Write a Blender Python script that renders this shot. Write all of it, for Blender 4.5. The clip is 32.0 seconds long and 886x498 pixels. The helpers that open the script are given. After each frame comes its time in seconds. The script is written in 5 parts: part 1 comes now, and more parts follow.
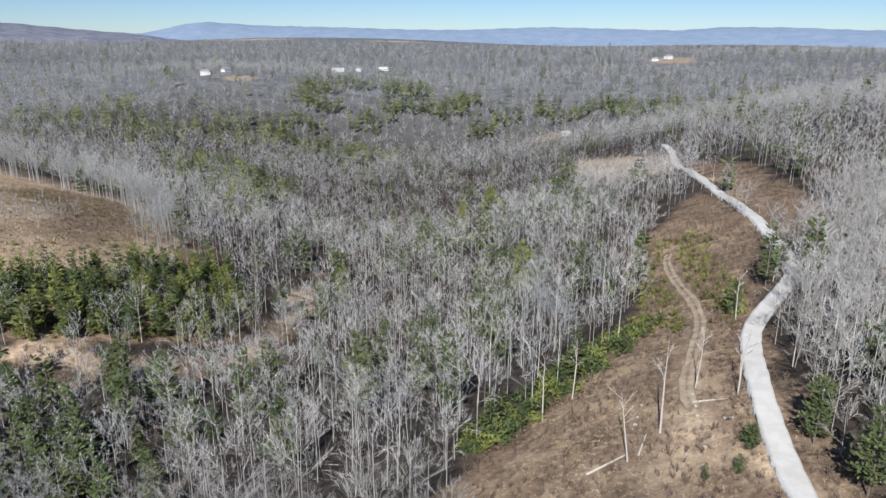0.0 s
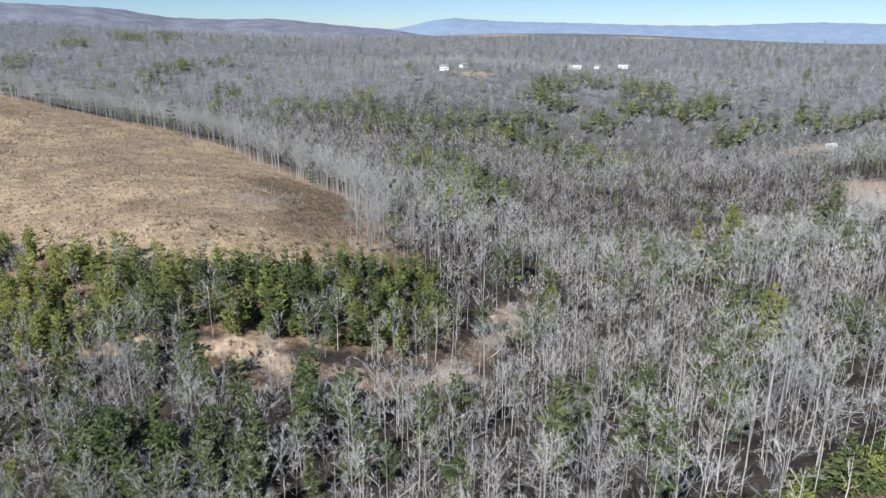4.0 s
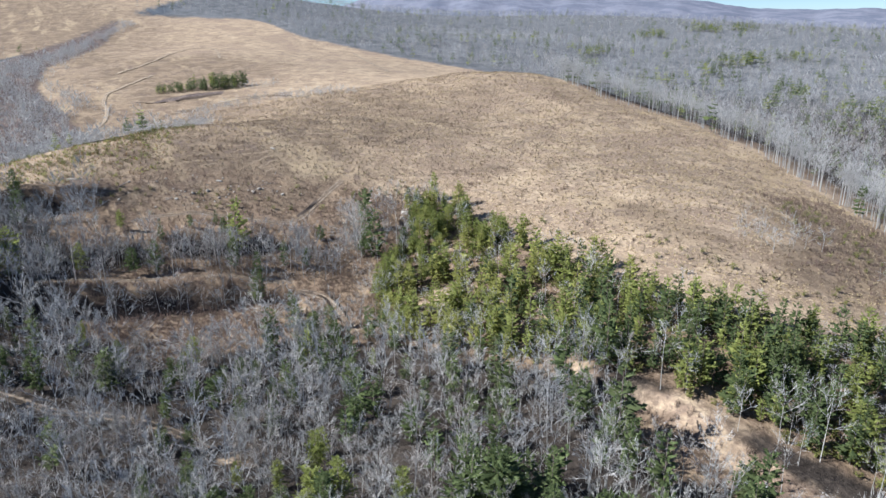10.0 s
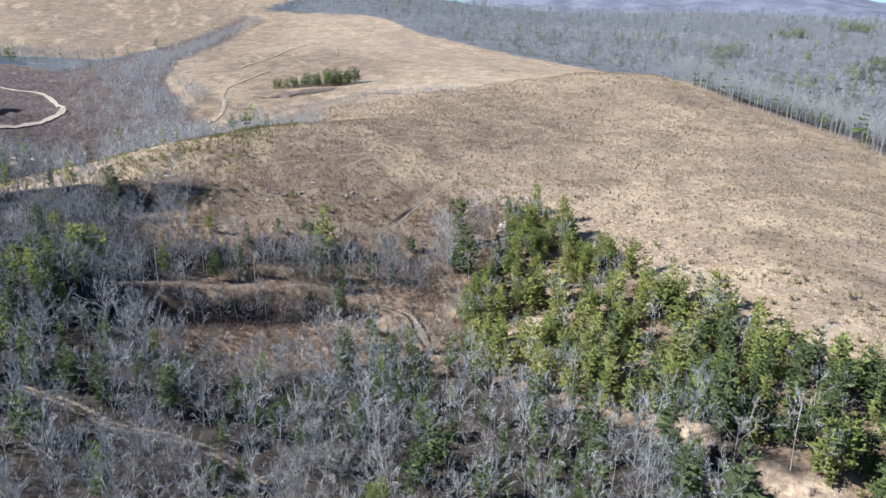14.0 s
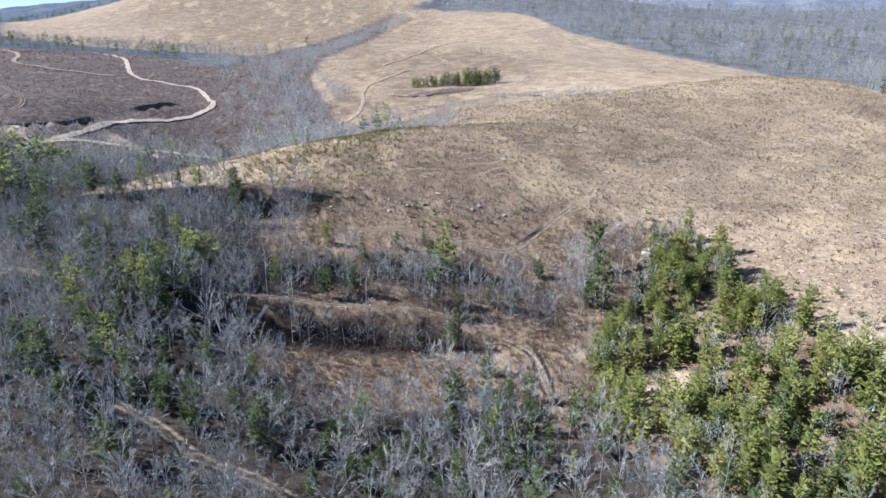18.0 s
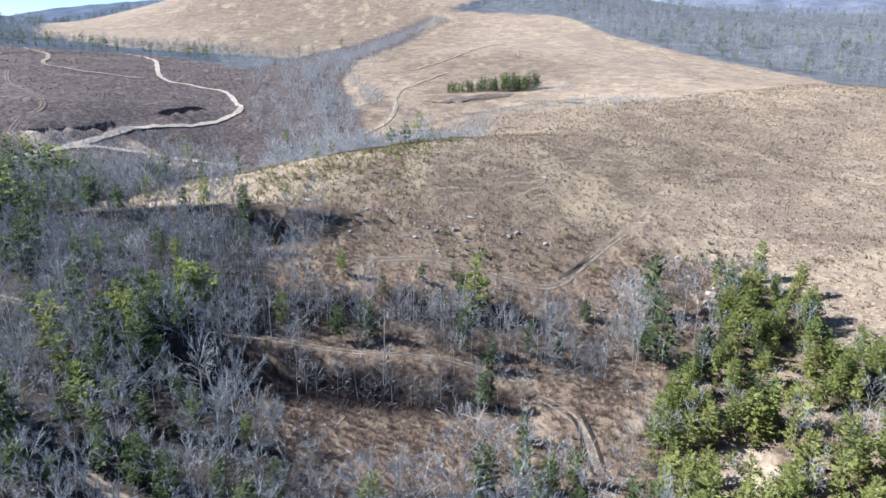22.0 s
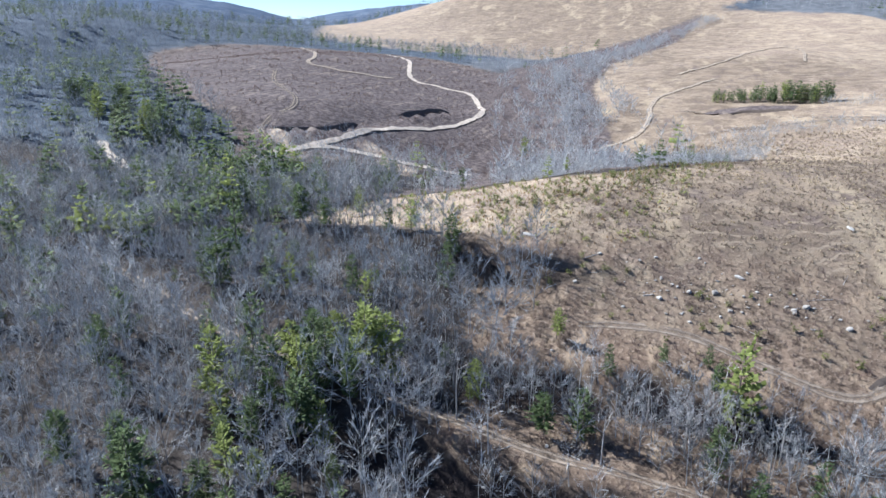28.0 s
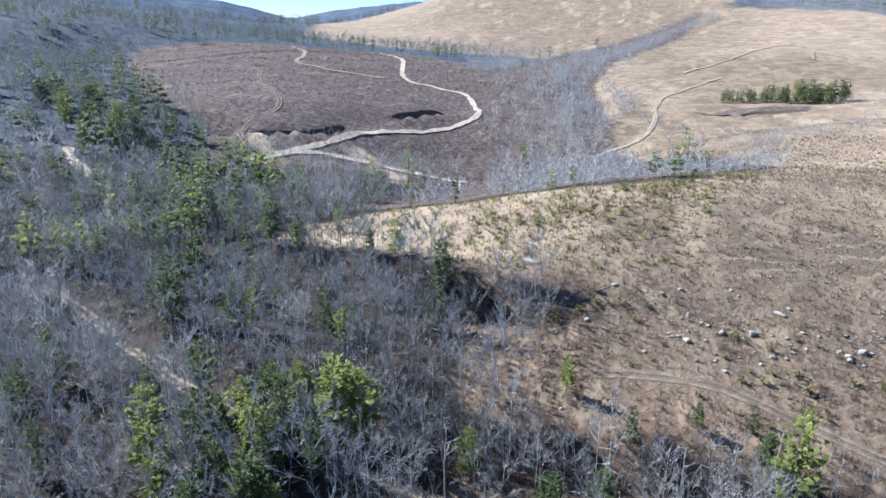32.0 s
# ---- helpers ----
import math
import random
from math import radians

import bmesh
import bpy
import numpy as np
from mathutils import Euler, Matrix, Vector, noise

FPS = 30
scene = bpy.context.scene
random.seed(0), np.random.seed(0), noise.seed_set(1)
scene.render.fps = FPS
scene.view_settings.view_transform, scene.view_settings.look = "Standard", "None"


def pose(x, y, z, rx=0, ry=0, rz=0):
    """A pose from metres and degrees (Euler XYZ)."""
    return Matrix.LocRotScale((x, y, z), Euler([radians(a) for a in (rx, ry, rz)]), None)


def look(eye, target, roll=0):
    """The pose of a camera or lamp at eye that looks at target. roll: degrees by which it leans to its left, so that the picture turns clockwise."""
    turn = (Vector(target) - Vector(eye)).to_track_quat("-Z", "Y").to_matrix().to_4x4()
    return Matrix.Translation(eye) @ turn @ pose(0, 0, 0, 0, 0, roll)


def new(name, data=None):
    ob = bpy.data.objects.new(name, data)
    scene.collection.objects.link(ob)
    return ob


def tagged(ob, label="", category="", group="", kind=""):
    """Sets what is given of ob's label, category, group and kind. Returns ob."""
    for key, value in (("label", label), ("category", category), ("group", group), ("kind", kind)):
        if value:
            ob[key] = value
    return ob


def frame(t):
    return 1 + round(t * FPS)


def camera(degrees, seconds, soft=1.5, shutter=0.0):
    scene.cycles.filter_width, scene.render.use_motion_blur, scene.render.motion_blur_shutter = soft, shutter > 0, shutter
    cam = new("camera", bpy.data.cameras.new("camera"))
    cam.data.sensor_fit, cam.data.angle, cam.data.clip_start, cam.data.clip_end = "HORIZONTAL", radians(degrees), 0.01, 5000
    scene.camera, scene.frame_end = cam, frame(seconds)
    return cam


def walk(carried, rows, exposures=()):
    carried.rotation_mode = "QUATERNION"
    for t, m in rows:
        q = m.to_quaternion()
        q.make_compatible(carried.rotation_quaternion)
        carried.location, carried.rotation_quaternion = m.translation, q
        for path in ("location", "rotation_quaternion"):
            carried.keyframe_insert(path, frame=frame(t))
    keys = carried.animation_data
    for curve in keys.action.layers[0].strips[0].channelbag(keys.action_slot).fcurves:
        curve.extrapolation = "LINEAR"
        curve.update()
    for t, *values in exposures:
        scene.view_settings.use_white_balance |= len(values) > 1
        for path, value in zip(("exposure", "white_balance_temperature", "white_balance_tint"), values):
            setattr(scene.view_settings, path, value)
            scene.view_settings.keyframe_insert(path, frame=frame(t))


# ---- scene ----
# A leafless upland valley in early spring: woods, a pine bluff, a cleared
# grassy hill, haul tracks and a gravel road.
ROWS = [
    (0, pose(-0.00, 0.00, 80.00, 73.03, 0, -0.00) @ pose(0, 0, 0, 0, 0, 0.03)),
    (0.5, pose(0.03, 2.93, 80.13, 72.98, 0, 1.09) @ pose(0, 0, 0, 0, 0, -0.01)),
    (1, pose(0.08, 5.95, 80.33, 72.94, 0, 2.88) @ pose(0, 0, 0, 0, 0, 0.02)),
    (1.5, pose(0.03, 9.10, 80.56, 72.89, 0, 4.81) @ pose(0, 0, 0, 0, 0, 0.05)),
    (2, pose(-0.09, 12.37, 80.69, 72.83, 0, 7.33) @ pose(0, 0, 0, 0, 0, 0.07)),
    (2.5, pose(-0.32, 15.81, 80.76, 72.79, 0, 10.21) @ pose(0, 0, 0, 0, 0, 0.08)),
    (4.5, pose(-2.00, 30.01, 80.64, 72.64, 0, 21.62) @ pose(0, 0, 0, 0, 0, 0.05)),
    (5, pose(-2.49, 33.64, 80.69, 72.56, 0, 25.02) @ pose(0, 0, 0, 0, 0, 0.00)),
    (5.5, pose(-3.10, 37.21, 80.73, 72.47, 0, 28.62) @ pose(0, 0, 0, 0, 0, -0.04)),
    (6, pose(-3.94, 40.73, 80.72, 72.40, 0, 32.20) @ pose(0, 0, 0, 0, 0, -0.09)),
    (6.5, pose(-5.00, 44.20, 80.67, 72.34, 0, 36.04) @ pose(0, 0, 0, 0, 0, -0.06)),
    (7, pose(-6.18, 47.59, 80.62, 72.30, 0, 39.92) @ pose(0, 0, 0, 0, 0, -0.07)),
    (7.5, pose(-7.49, 50.73, 80.60, 72.24, 0, 43.71) @ pose(0, 0, 0, 0, 0, -0.10)),
    (8, pose(-8.89, 53.74, 80.55, 72.20, 0, 47.32) @ pose(0, 0, 0, 0, 0, -0.12)),
    (8.5, pose(-10.34, 56.63, 80.42, 72.17, 0, 50.98) @ pose(0, 0, 0, 0, 0, -0.19)),
    (9, pose(-11.89, 59.34, 80.24, 72.15, 0, 54.56) @ pose(0, 0, 0, 0, 0, -0.26)),
    (9.5, pose(-13.56, 61.91, 80.08, 72.16, 0, 58.12) @ pose(0, 0, 0, 0, 0, -0.22)),
    (10, pose(-15.34, 64.39, 79.97, 72.14, 0, 61.65) @ pose(0, 0, 0, 0, 0, -0.25)),
    (10.5, pose(-17.23, 66.75, 79.87, 72.12, 0, 64.26) @ pose(0, 0, 0, 0, 0, -0.23)),
    (11, pose(-19.20, 68.93, 79.85, 72.10, 0, 65.17) @ pose(0, 0, 0, 0, 0, -0.17)),
    (11.5, pose(-21.32, 70.88, 79.95, 72.04, 0, 65.15) @ pose(0, 0, 0, 0, 0, -0.05)),
    (12, pose(-23.51, 72.60, 80.12, 72.00, 0, 65.13) @ pose(0, 0, 0, 0, 0, -0.01)),
    (12.5, pose(-25.77, 74.09, 80.28, 71.97, 0, 65.13) @ pose(0, 0, 0, 0, 0, 0.06)),
    (13, pose(-28.10, 75.47, 80.31, 71.94, 0, 65.99) @ pose(0, 0, 0, 0, 0, 0.08)),
    (13.5, pose(-30.56, 76.77, 80.24, 71.95, 0, 67.90) @ pose(0, 0, 0, 0, 0, 0.09)),
    (14, pose(-33.17, 78.08, 80.11, 71.93, 0, 70.96) @ pose(0, 0, 0, 0, 0, 0.09)),
    (14.5, pose(-35.87, 79.37, 80.03, 71.88, 0, 74.33) @ pose(0, 0, 0, 0, 0, 0.11)),
    (15, pose(-38.70, 80.59, 80.06, 71.85, 0, 77.68) @ pose(0, 0, 0, 0, 0, 0.04)),
    (15.5, pose(-41.60, 81.72, 80.12, 71.81, 0, 80.95) @ pose(0, 0, 0, 0, 0, -0.01)),
    (17.5, pose(-53.86, 85.76, 80.51, 71.70, 0, 82.36) @ pose(0, 0, 0, 0, 0, 0.06)),
    (18, pose(-57.19, 86.66, 80.46, 71.73, 0, 82.30) @ pose(0, 0, 0, 0, 0, 0.06)),
    (18.5, pose(-60.68, 87.41, 80.33, 71.76, 0, 82.24) @ pose(0, 0, 0, 0, 0, 0.06)),
    (19, pose(-64.29, 88.05, 80.15, 71.80, 0, 82.13) @ pose(0, 0, 0, 0, 0, 0.06)),
    (19.5, pose(-67.98, 88.63, 79.98, 71.85, 0, 82.04) @ pose(0, 0, 0, 0, 0, 0.11)),
    (20, pose(-71.71, 89.14, 79.91, 71.90, 0, 81.93) @ pose(0, 0, 0, 0, 0, 0.21)),
    (20.5, pose(-75.45, 89.65, 79.94, 71.91, 0, 81.85) @ pose(0, 0, 0, 0, 0, 0.30)),
    (21, pose(-79.21, 90.16, 80.04, 71.91, 0, 81.96) @ pose(0, 0, 0, 0, 0, 0.32)),
    (21.5, pose(-83.02, 90.64, 80.21, 71.89, 0, 83.41) @ pose(0, 0, 0, 0, 0, 0.25)),
    (22, pose(-86.95, 91.10, 80.32, 71.88, 0, 85.19) @ pose(0, 0, 0, 0, 0, 0.24)),
    (22.5, pose(-90.95, 91.58, 80.36, 71.87, 0, 86.98) @ pose(0, 0, 0, 0, 0, 0.22)),
    (23, pose(-94.83, 92.10, 80.34, 71.88, 0, 88.80) @ pose(0, 0, 0, 0, 0, 0.18)),
    (23.5, pose(-98.72, 92.54, 80.31, 71.89, 0, 90.60) @ pose(0, 0, 0, 0, 0, 0.19)),
    (24, pose(-102.64, 92.87, 80.21, 71.88, 0, 92.50) @ pose(0, 0, 0, 0, 0, 0.14)),
    (24.5, pose(-106.62, 92.98, 80.12, 71.90, 0, 94.54) @ pose(0, 0, 0, 0, 0, 0.10)),
    (25, pose(-110.64, 92.96, 80.02, 71.91, 0, 96.76) @ pose(0, 0, 0, 0, 0, 0.09)),
    (25.5, pose(-114.70, 92.81, 79.84, 71.92, 0, 99.06) @ pose(0, 0, 0, 0, 0, 0.04)),
    (26, pose(-118.65, 92.63, 79.63, 71.94, 0, 101.37) @ pose(0, 0, 0, 0, 0, -0.02)),
    (26.5, pose(-122.40, 92.38, 79.39, 71.96, 0, 103.34) @ pose(0, 0, 0, 0, 0, -0.04)),
    (28.5, pose(-136.65, 90.83, 78.28, 72.01, 0, 105.20) @ pose(0, 0, 0, 0, 0, -0.18)),
    (29, pose(-140.15, 90.29, 78.05, 72.03, 0, 105.14) @ pose(0, 0, 0, 0, 0, -0.16)),
    (29.5, pose(-143.60, 89.67, 77.83, 72.03, 0, 105.11) @ pose(0, 0, 0, 0, 0, -0.17)),
    (30, pose(-146.97, 88.99, 77.62, 72.02, 0, 105.07) @ pose(0, 0, 0, 0, 0, -0.18)),
    (30.5, pose(-150.30, 88.29, 77.44, 71.99, 0, 105.04) @ pose(0, 0, 0, 0, 0, -0.20)),
    (31, pose(-153.69, 87.60, 77.29, 71.98, 0, 105.01) @ pose(0, 0, 0, 0, 0, -0.22)),
    (31.5, pose(-157.03, 86.87, 77.13, 71.96, 0, 104.99) @ pose(0, 0, 0, 0, 0, -0.25)),
    (32, pose(-160.28, 86.08, 76.97, 71.92, 0, 104.94) @ pose(0, 0, 0, 0, 0, -0.26)),
]
cam = camera(64.14, 32.0, soft=1.5)
walk(cam, ROWS, exposures=((0.0, 0.46, 6300, 9), (6.0, 0.74, 6150, 9), (13.0, 0.98, 5900, 8), (19.0, 1.08, 5720, 9), (26.0, 1.22, 5500, 8), (32.0, 1.22, 5500, 8)))

# sky and sun: midday sun, behind the first view and to the left of the last
SUN_EL, SUN_AZ = radians(39), radians(195)
world = bpy.data.worlds.new("sky")
scene.world = world
world.use_nodes = True
wn = world.node_tree
sky = wn.nodes.new("ShaderNodeTexSky")
sky.sky_type, sky.sun_disc = "NISHITA", False
sky.sun_elevation, sky.sun_rotation = SUN_EL, SUN_AZ
sky.altitude, sky.air_density, sky.dust_density, sky.ozone_density = 1500, 0.8, 0.2, 6.0
wn.nodes["Background"].inputs[1].default_value = 0.065
wn.links.new(sky.outputs[0], wn.nodes["Background"].inputs[0])
sun = new("sun", bpy.data.lights.new("sun", "SUN"))
sun.data.energy, sun.data.angle, sun.data.color = 5.0, radians(0.5), (1.0, 0.955, 0.90)
to_sun = Vector((math.sin(SUN_AZ) * math.cos(SUN_EL), math.cos(SUN_AZ) * math.cos(SUN_EL), math.sin(SUN_EL)))
sun.matrix_world = look(to_sun * 300, (0, 0, 0))


# ---- materials ----
def material(name, rough=0.9, spec=0.2):
    m = bpy.data.materials.new(name)
    m.use_nodes = True
    b = m.node_tree.nodes["Principled BSDF"]
    b.inputs["Roughness"].default_value = rough
    b.inputs["Specular IOR Level"].default_value = spec
    return m, m.node_tree, b


def node(nt, kind, **sets):
    n = nt.nodes.new(kind)
    for k, v in sets.items():
        n.inputs[k.replace("_", " ")].default_value = v
    return n


def mix(nt, fac, a, b):
    n = nt.nodes.new("ShaderNodeMix")
    n.data_type = "RGBA"
    for i, v in ((0, fac), (6, a), (7, b)):
        if hasattr(v, "is_linked"):
            nt.links.new(v, n.inputs[i])
        else:
            n.inputs[i].default_value = (*v, 1) if i else v
    return n.outputs[2]


def ramp(nt, src, lo, hi):
    n = nt.nodes.new("ShaderNodeMapRange")
    n.interpolation_type = "SMOOTHSTEP"
    n.inputs[1].default_value, n.inputs[2].default_value = lo, hi
    nt.links.new(src, n.inputs[0])
    return n.outputs[0]


def noise_of(nt, scale, detail=4.0, rough=0.6, stretch=None):
    n = node(nt, "ShaderNodeTexNoise", Scale=scale, Detail=detail, Roughness=rough)
    pos = nt.nodes.new("ShaderNodeNewGeometry").outputs["Position"]
    if stretch:
        mp = nt.nodes.new("ShaderNodeMapping")
        mp.inputs["Scale"].default_value = stretch
        mp.inputs["Rotation"].default_value = (0, 0, radians(28))
        nt.links.new(pos, mp.inputs[0])
        pos = mp.outputs[0]
    nt.links.new(pos, n.inputs["Vector"])
    return n.outputs["Fac"]


def bump(nt, b, src, strength, dist):
    n = node(nt, "ShaderNodeBump", Strength=strength, Distance=dist)
    nt.links.new(src, n.inputs["Height"])
    nt.links.new(n.outputs[0], b.inputs["Normal"])


def island_tone(name, dark, light, rough=0.9, grain=1.5, ob_random=False, spec=0.15, through_light=0.0):
    """A surface whose pieces differ in tone, with a fine grain."""
    m, nt, b = material(name, rough, spec)
    if ob_random:
        r = nt.nodes.new("ShaderNodeObjectInfo").outputs["Random"]
    else:
        r = nt.nodes.new("ShaderNodeNewGeometry").outputs["Random Per Island"]
    base = mix(nt, r, dark, light)
    g = ramp(nt, noise_of(nt, grain), 0.35, 0.7)
    out = mix(nt, g, base, tuple(0.5 * (p + q) * 0.8 for p, q in zip(dark, light)))
    nt.links.new(out, b.inputs["Base Color"])
    if through_light:
        t = nt.nodes.new("ShaderNodeBsdfTranslucent")
        nt.links.new(out, t.inputs[0])
        ms = nt.nodes.new("ShaderNodeMixShader")
        ms.inputs[0].default_value = through_light
        nt.links.new(b.outputs[0], ms.inputs[1])
        nt.links.new(t.outputs[0], ms.inputs[2])
        nt.links.new(ms.outputs[0], nt.nodes["Material Output"].inputs[0])
    return m


M_BARK = island_tone("grey_bark", (0.29, 0.288, 0.281), (0.74, 0.73, 0.708), grain=0.6, through_light=0.12)
# Grey twigs of the far woods, cooled by haze put into the colour.
M_HAZYBARK = island_tone("hazy_grey_twigs", (0.25, 0.254, 0.26), (0.53, 0.533, 0.54), grain=0.03, through_light=0.1)
M_BARK_THING = island_tone("grey_bark_single", (0.19, 0.187, 0.18), (0.46, 0.45, 0.435), grain=0.8, ob_random=True)
M_TRUNK = island_tone("grey_trunks", (0.30, 0.295, 0.28), (0.66, 0.645, 0.615), grain=0.6)
# Darker trees, with the shade of the western woods put into the tone.
M_BARK_DARK = island_tone("dark_and_shaded_bark", (0.155, 0.165, 0.18), (0.46, 0.474, 0.49), grain=0.6, through_light=0.1)
# Near-black tone: shade of the steep slope and bench put into the colour.
M_BARK_SHADE = island_tone("blackish_shaded_bark", (0.075, 0.076, 0.08), (0.25, 0.25, 0.25), grain=0.6, through_light=0.05)
M_BARK_WARM = island_tone("brownish_bark", (0.24, 0.225, 0.212), (0.56, 0.53, 0.50), grain=0.6, through_light=0.1)
M_DEAD = island_tone("weathered_deadwood", (0.42, 0.39, 0.355), (0.58, 0.545, 0.5), grain=2.0)
M_PINEBARK = island_tone("pine_bark", (0.12, 0.10, 0.085), (0.22, 0.185, 0.16), grain=2.0)
M_NEEDLE = island_tone("pine_needles", (0.14, 0.168, 0.048), (0.40, 0.44, 0.145), rough=0.7, through_light=0.42, spec=0.08)
M_NEEDLE_Y = island_tone("yellowish_needles", (0.21, 0.228, 0.064), (0.48, 0.485, 0.165), rough=0.7, through_light=0.45, spec=0.08)
M_NEEDLE_D = island_tone("dark_needles", (0.052, 0.078, 0.036), (0.18, 0.225, 0.095), rough=0.7, through_light=0.35, spec=0.08)
M_NEEDLE_W = island_tone("grey_green_needles", (0.065, 0.088, 0.045), (0.21, 0.25, 0.11), rough=0.7, through_light=0.35, spec=0.08)
M_GREYBARK = island_tone("pale_sapling_twigs", (0.34, 0.34, 0.332), (0.66, 0.656, 0.638), grain=0.05, through_light=0.38)
M_BRUSH = island_tone("brown_brush", (0.135, 0.10, 0.078), (0.37, 0.292, 0.228), grain=0.5, through_light=0.3)
M_REDBRUSH = island_tone("reddish_brush", (0.125, 0.088, 0.075), (0.30, 0.22, 0.185), grain=0.5, through_light=0.3)
M_TUFT = island_tone("dry_grass", (0.33, 0.255, 0.15), (0.62, 0.51, 0.335), grain=0.4, through_light=0.2)
M_YELLOW = island_tone("yellow_grass", (0.43, 0.35, 0.15), (0.72, 0.61, 0.32), grain=0.4, through_light=0.2)
M_SHRUB = island_tone("evergreen_shrub", (0.085, 0.10, 0.034), (0.25, 0.245, 0.08), rough=0.6, through_light=0.25)
M_STRAW = island_tone("straw_brown_stalks", (0.20, 0.155, 0.115), (0.42, 0.34, 0.245), grain=0.3, through_light=0.33)
M_RUST = island_tone("rusty_brush", (0.24, 0.14, 0.06), (0.42, 0.28, 0.12), grain=0.5, through_light=0.33)
M_ROCK = island_tone("grey_sandstone", (0.30, 0.275, 0.24), (0.52, 0.49, 0.44), grain=1.2, ob_random=True)


def ground_material():
    m, nt, b = material("hillside_ground", 0.95, 0.1)
    att = lambda n: (lambda a: (setattr(a, "attribute_name", n), a.outputs["Fac"])[1])(nt.nodes.new("ShaderNodeAttribute"))
    big, mid, fine = noise_of(nt, 0.02), noise_of(nt, 0.13, 5), noise_of(nt, 0.9, 6, 0.7)
    ragged = lambda n: ramp(nt, (lambda q: (setattr(q, "operation", "ADD"), nt.links.new(att(n), q.inputs[0]), nt.links.new(mid, q.inputs[1]), q.outputs[0])[3])(nt.nodes.new("ShaderNodeMath")), 0.72, 1.2)
    streak = noise_of(nt, 0.16, 5, 0.65, (0.35, 1.0, 1.0))
    litter = mix(nt, ramp(nt, mid, 0.35, 0.65), (0.034, 0.028, 0.024), (0.075, 0.062, 0.053))
    litter = mix(nt, ramp(nt, fine, 0.5, 0.75), litter, (0.105, 0.087, 0.074))
    patch = noise_of(nt, 0.055, 6, 0.7)
    band = noise_of(nt, 0.035, 5, 0.6, (0.25, 1.0, 1.0))
    mottle = noise_of(nt, 0.075, 7, 0.78)
    grass = mix(nt, ramp(nt, patch, 0.36, 0.66), (0.242, 0.18, 0.128), (0.435, 0.338, 0.233))
    grass = mix(nt, ramp(nt, streak, 0.48, 0.80), grass, (0.492, 0.39, 0.273))
    grass = mix(nt, ramp(nt, big, 0.49, 0.62), grass, (0.27, 0.202, 0.15))
    grass = mix(nt, ramp(nt, mottle, 0.52, 0.64), grass, (0.235, 0.178, 0.135))
    speck = noise_of(nt, 0.33, 6, 0.75)
    grass = mix(nt, ramp(nt, speck, 0.56, 0.68), grass, (0.185, 0.14, 0.107))
    grass = mix(nt, ramp(nt, fine, 0.52, 0.64), grass, (0.528, 0.418, 0.292))
    worn = mix(nt, ramp(nt, patch, 0.38, 0.62), (0.158, 0.118, 0.085), (0.268, 0.203, 0.14))
    worn = mix(nt, ramp(nt, band, 0.54, 0.66), worn, (0.37, 0.29, 0.192))
    worn = mix(nt, ramp(nt, mottle, 0.51, 0.62), worn, (0.165, 0.124, 0.10))
    worn = mix(nt, ramp(nt, speck, 0.55, 0.66), worn, (0.115, 0.087, 0.07))
    worn = mix(nt, ramp(nt, fine, 0.55, 0.70), worn, (0.385, 0.302, 0.205))
    # furrows along the contours, broken and wandering
    zed = nt.nodes.new("ShaderNodeSeparateXYZ")
    nt.links.new(nt.nodes.new("ShaderNodeNewGeometry").outputs["Position"], zed.inputs[0])
    wander = nt.nodes.new("ShaderNodeMath")
    wander.operation = "MULTIPLY_ADD"
    nt.links.new(noise_of(nt, 0.03, 4), wander.inputs[0])
    wander.inputs[1].default_value = 9.0
    nt.links.new(zed.outputs[2], wander.inputs[2])
    wave = nt.nodes.new("ShaderNodeMath")
    wave.operation = "PINGPONG"
    nt.links.new(wander.outputs[0], wave.inputs[0])
    wave.inputs[1].default_value = 0.9
    rows = nt.nodes.new("ShaderNodeMath")
    rows.operation = "MULTIPLY"
    nt.links.new(ramp(nt, wave.outputs[0], 0.55, 0.85), rows.inputs[0])
    nt.links.new(ramp(nt, noise_of(nt, 0.045, 5, 0.7), 0.42, 0.58), rows.inputs[1])
    grass = mix(nt, rows.outputs[0], grass, (0.25, 0.195, 0.147))
    worn = mix(nt, rows.outputs[0], worn, (0.30, 0.234, 0.165))
    grass = mix(nt, ragged("worn"), grass, worn)
    clump = noise_of(nt, 0.32, 6, 0.72)
    brush = mix(nt, ramp(nt, clump, 0.40, 0.60), (0.07, 0.05, 0.037), (0.25, 0.182, 0.128))
    brush = mix(nt, ramp(nt, patch, 0.42, 0.62), brush, (0.177, 0.125, 0.088))
    brush = mix(nt, ramp(nt, streak, 0.52, 0.66), brush, (0.335, 0.25, 0.167))
    brush = mix(nt, ramp(nt, fine, 0.5, 0.66), brush, (0.305, 0.234, 0.17))
    far_brush = mix(nt, ramp(nt, clump, 0.40, 0.60), (0.075, 0.058, 0.053), (0.165, 0.132, 0.12))
    far_brush = mix(nt, ramp(nt, streak, 0.54, 0.70), far_brush, (0.235, 0.188, 0.152))
    brush = mix(nt, att("far_hill"), brush, far_brush)
    soil = mix(nt, ramp(nt, mid, 0.4, 0.6), (0.36, 0.265, 0.195), (0.57, 0.445, 0.31))
    soil = mix(nt, ramp(nt, fine, 0.45, 0.7), soil, (0.22, 0.165, 0.13))
    # Grey of far tree crowns, with a cool haze tint put into it.
    hazy_canopy = mix(nt, ramp(nt, noise_of(nt, 0.05, 6, 0.75), 0.38, 0.62), (0.105, 0.109, 0.115), (0.175, 0.18, 0.187))
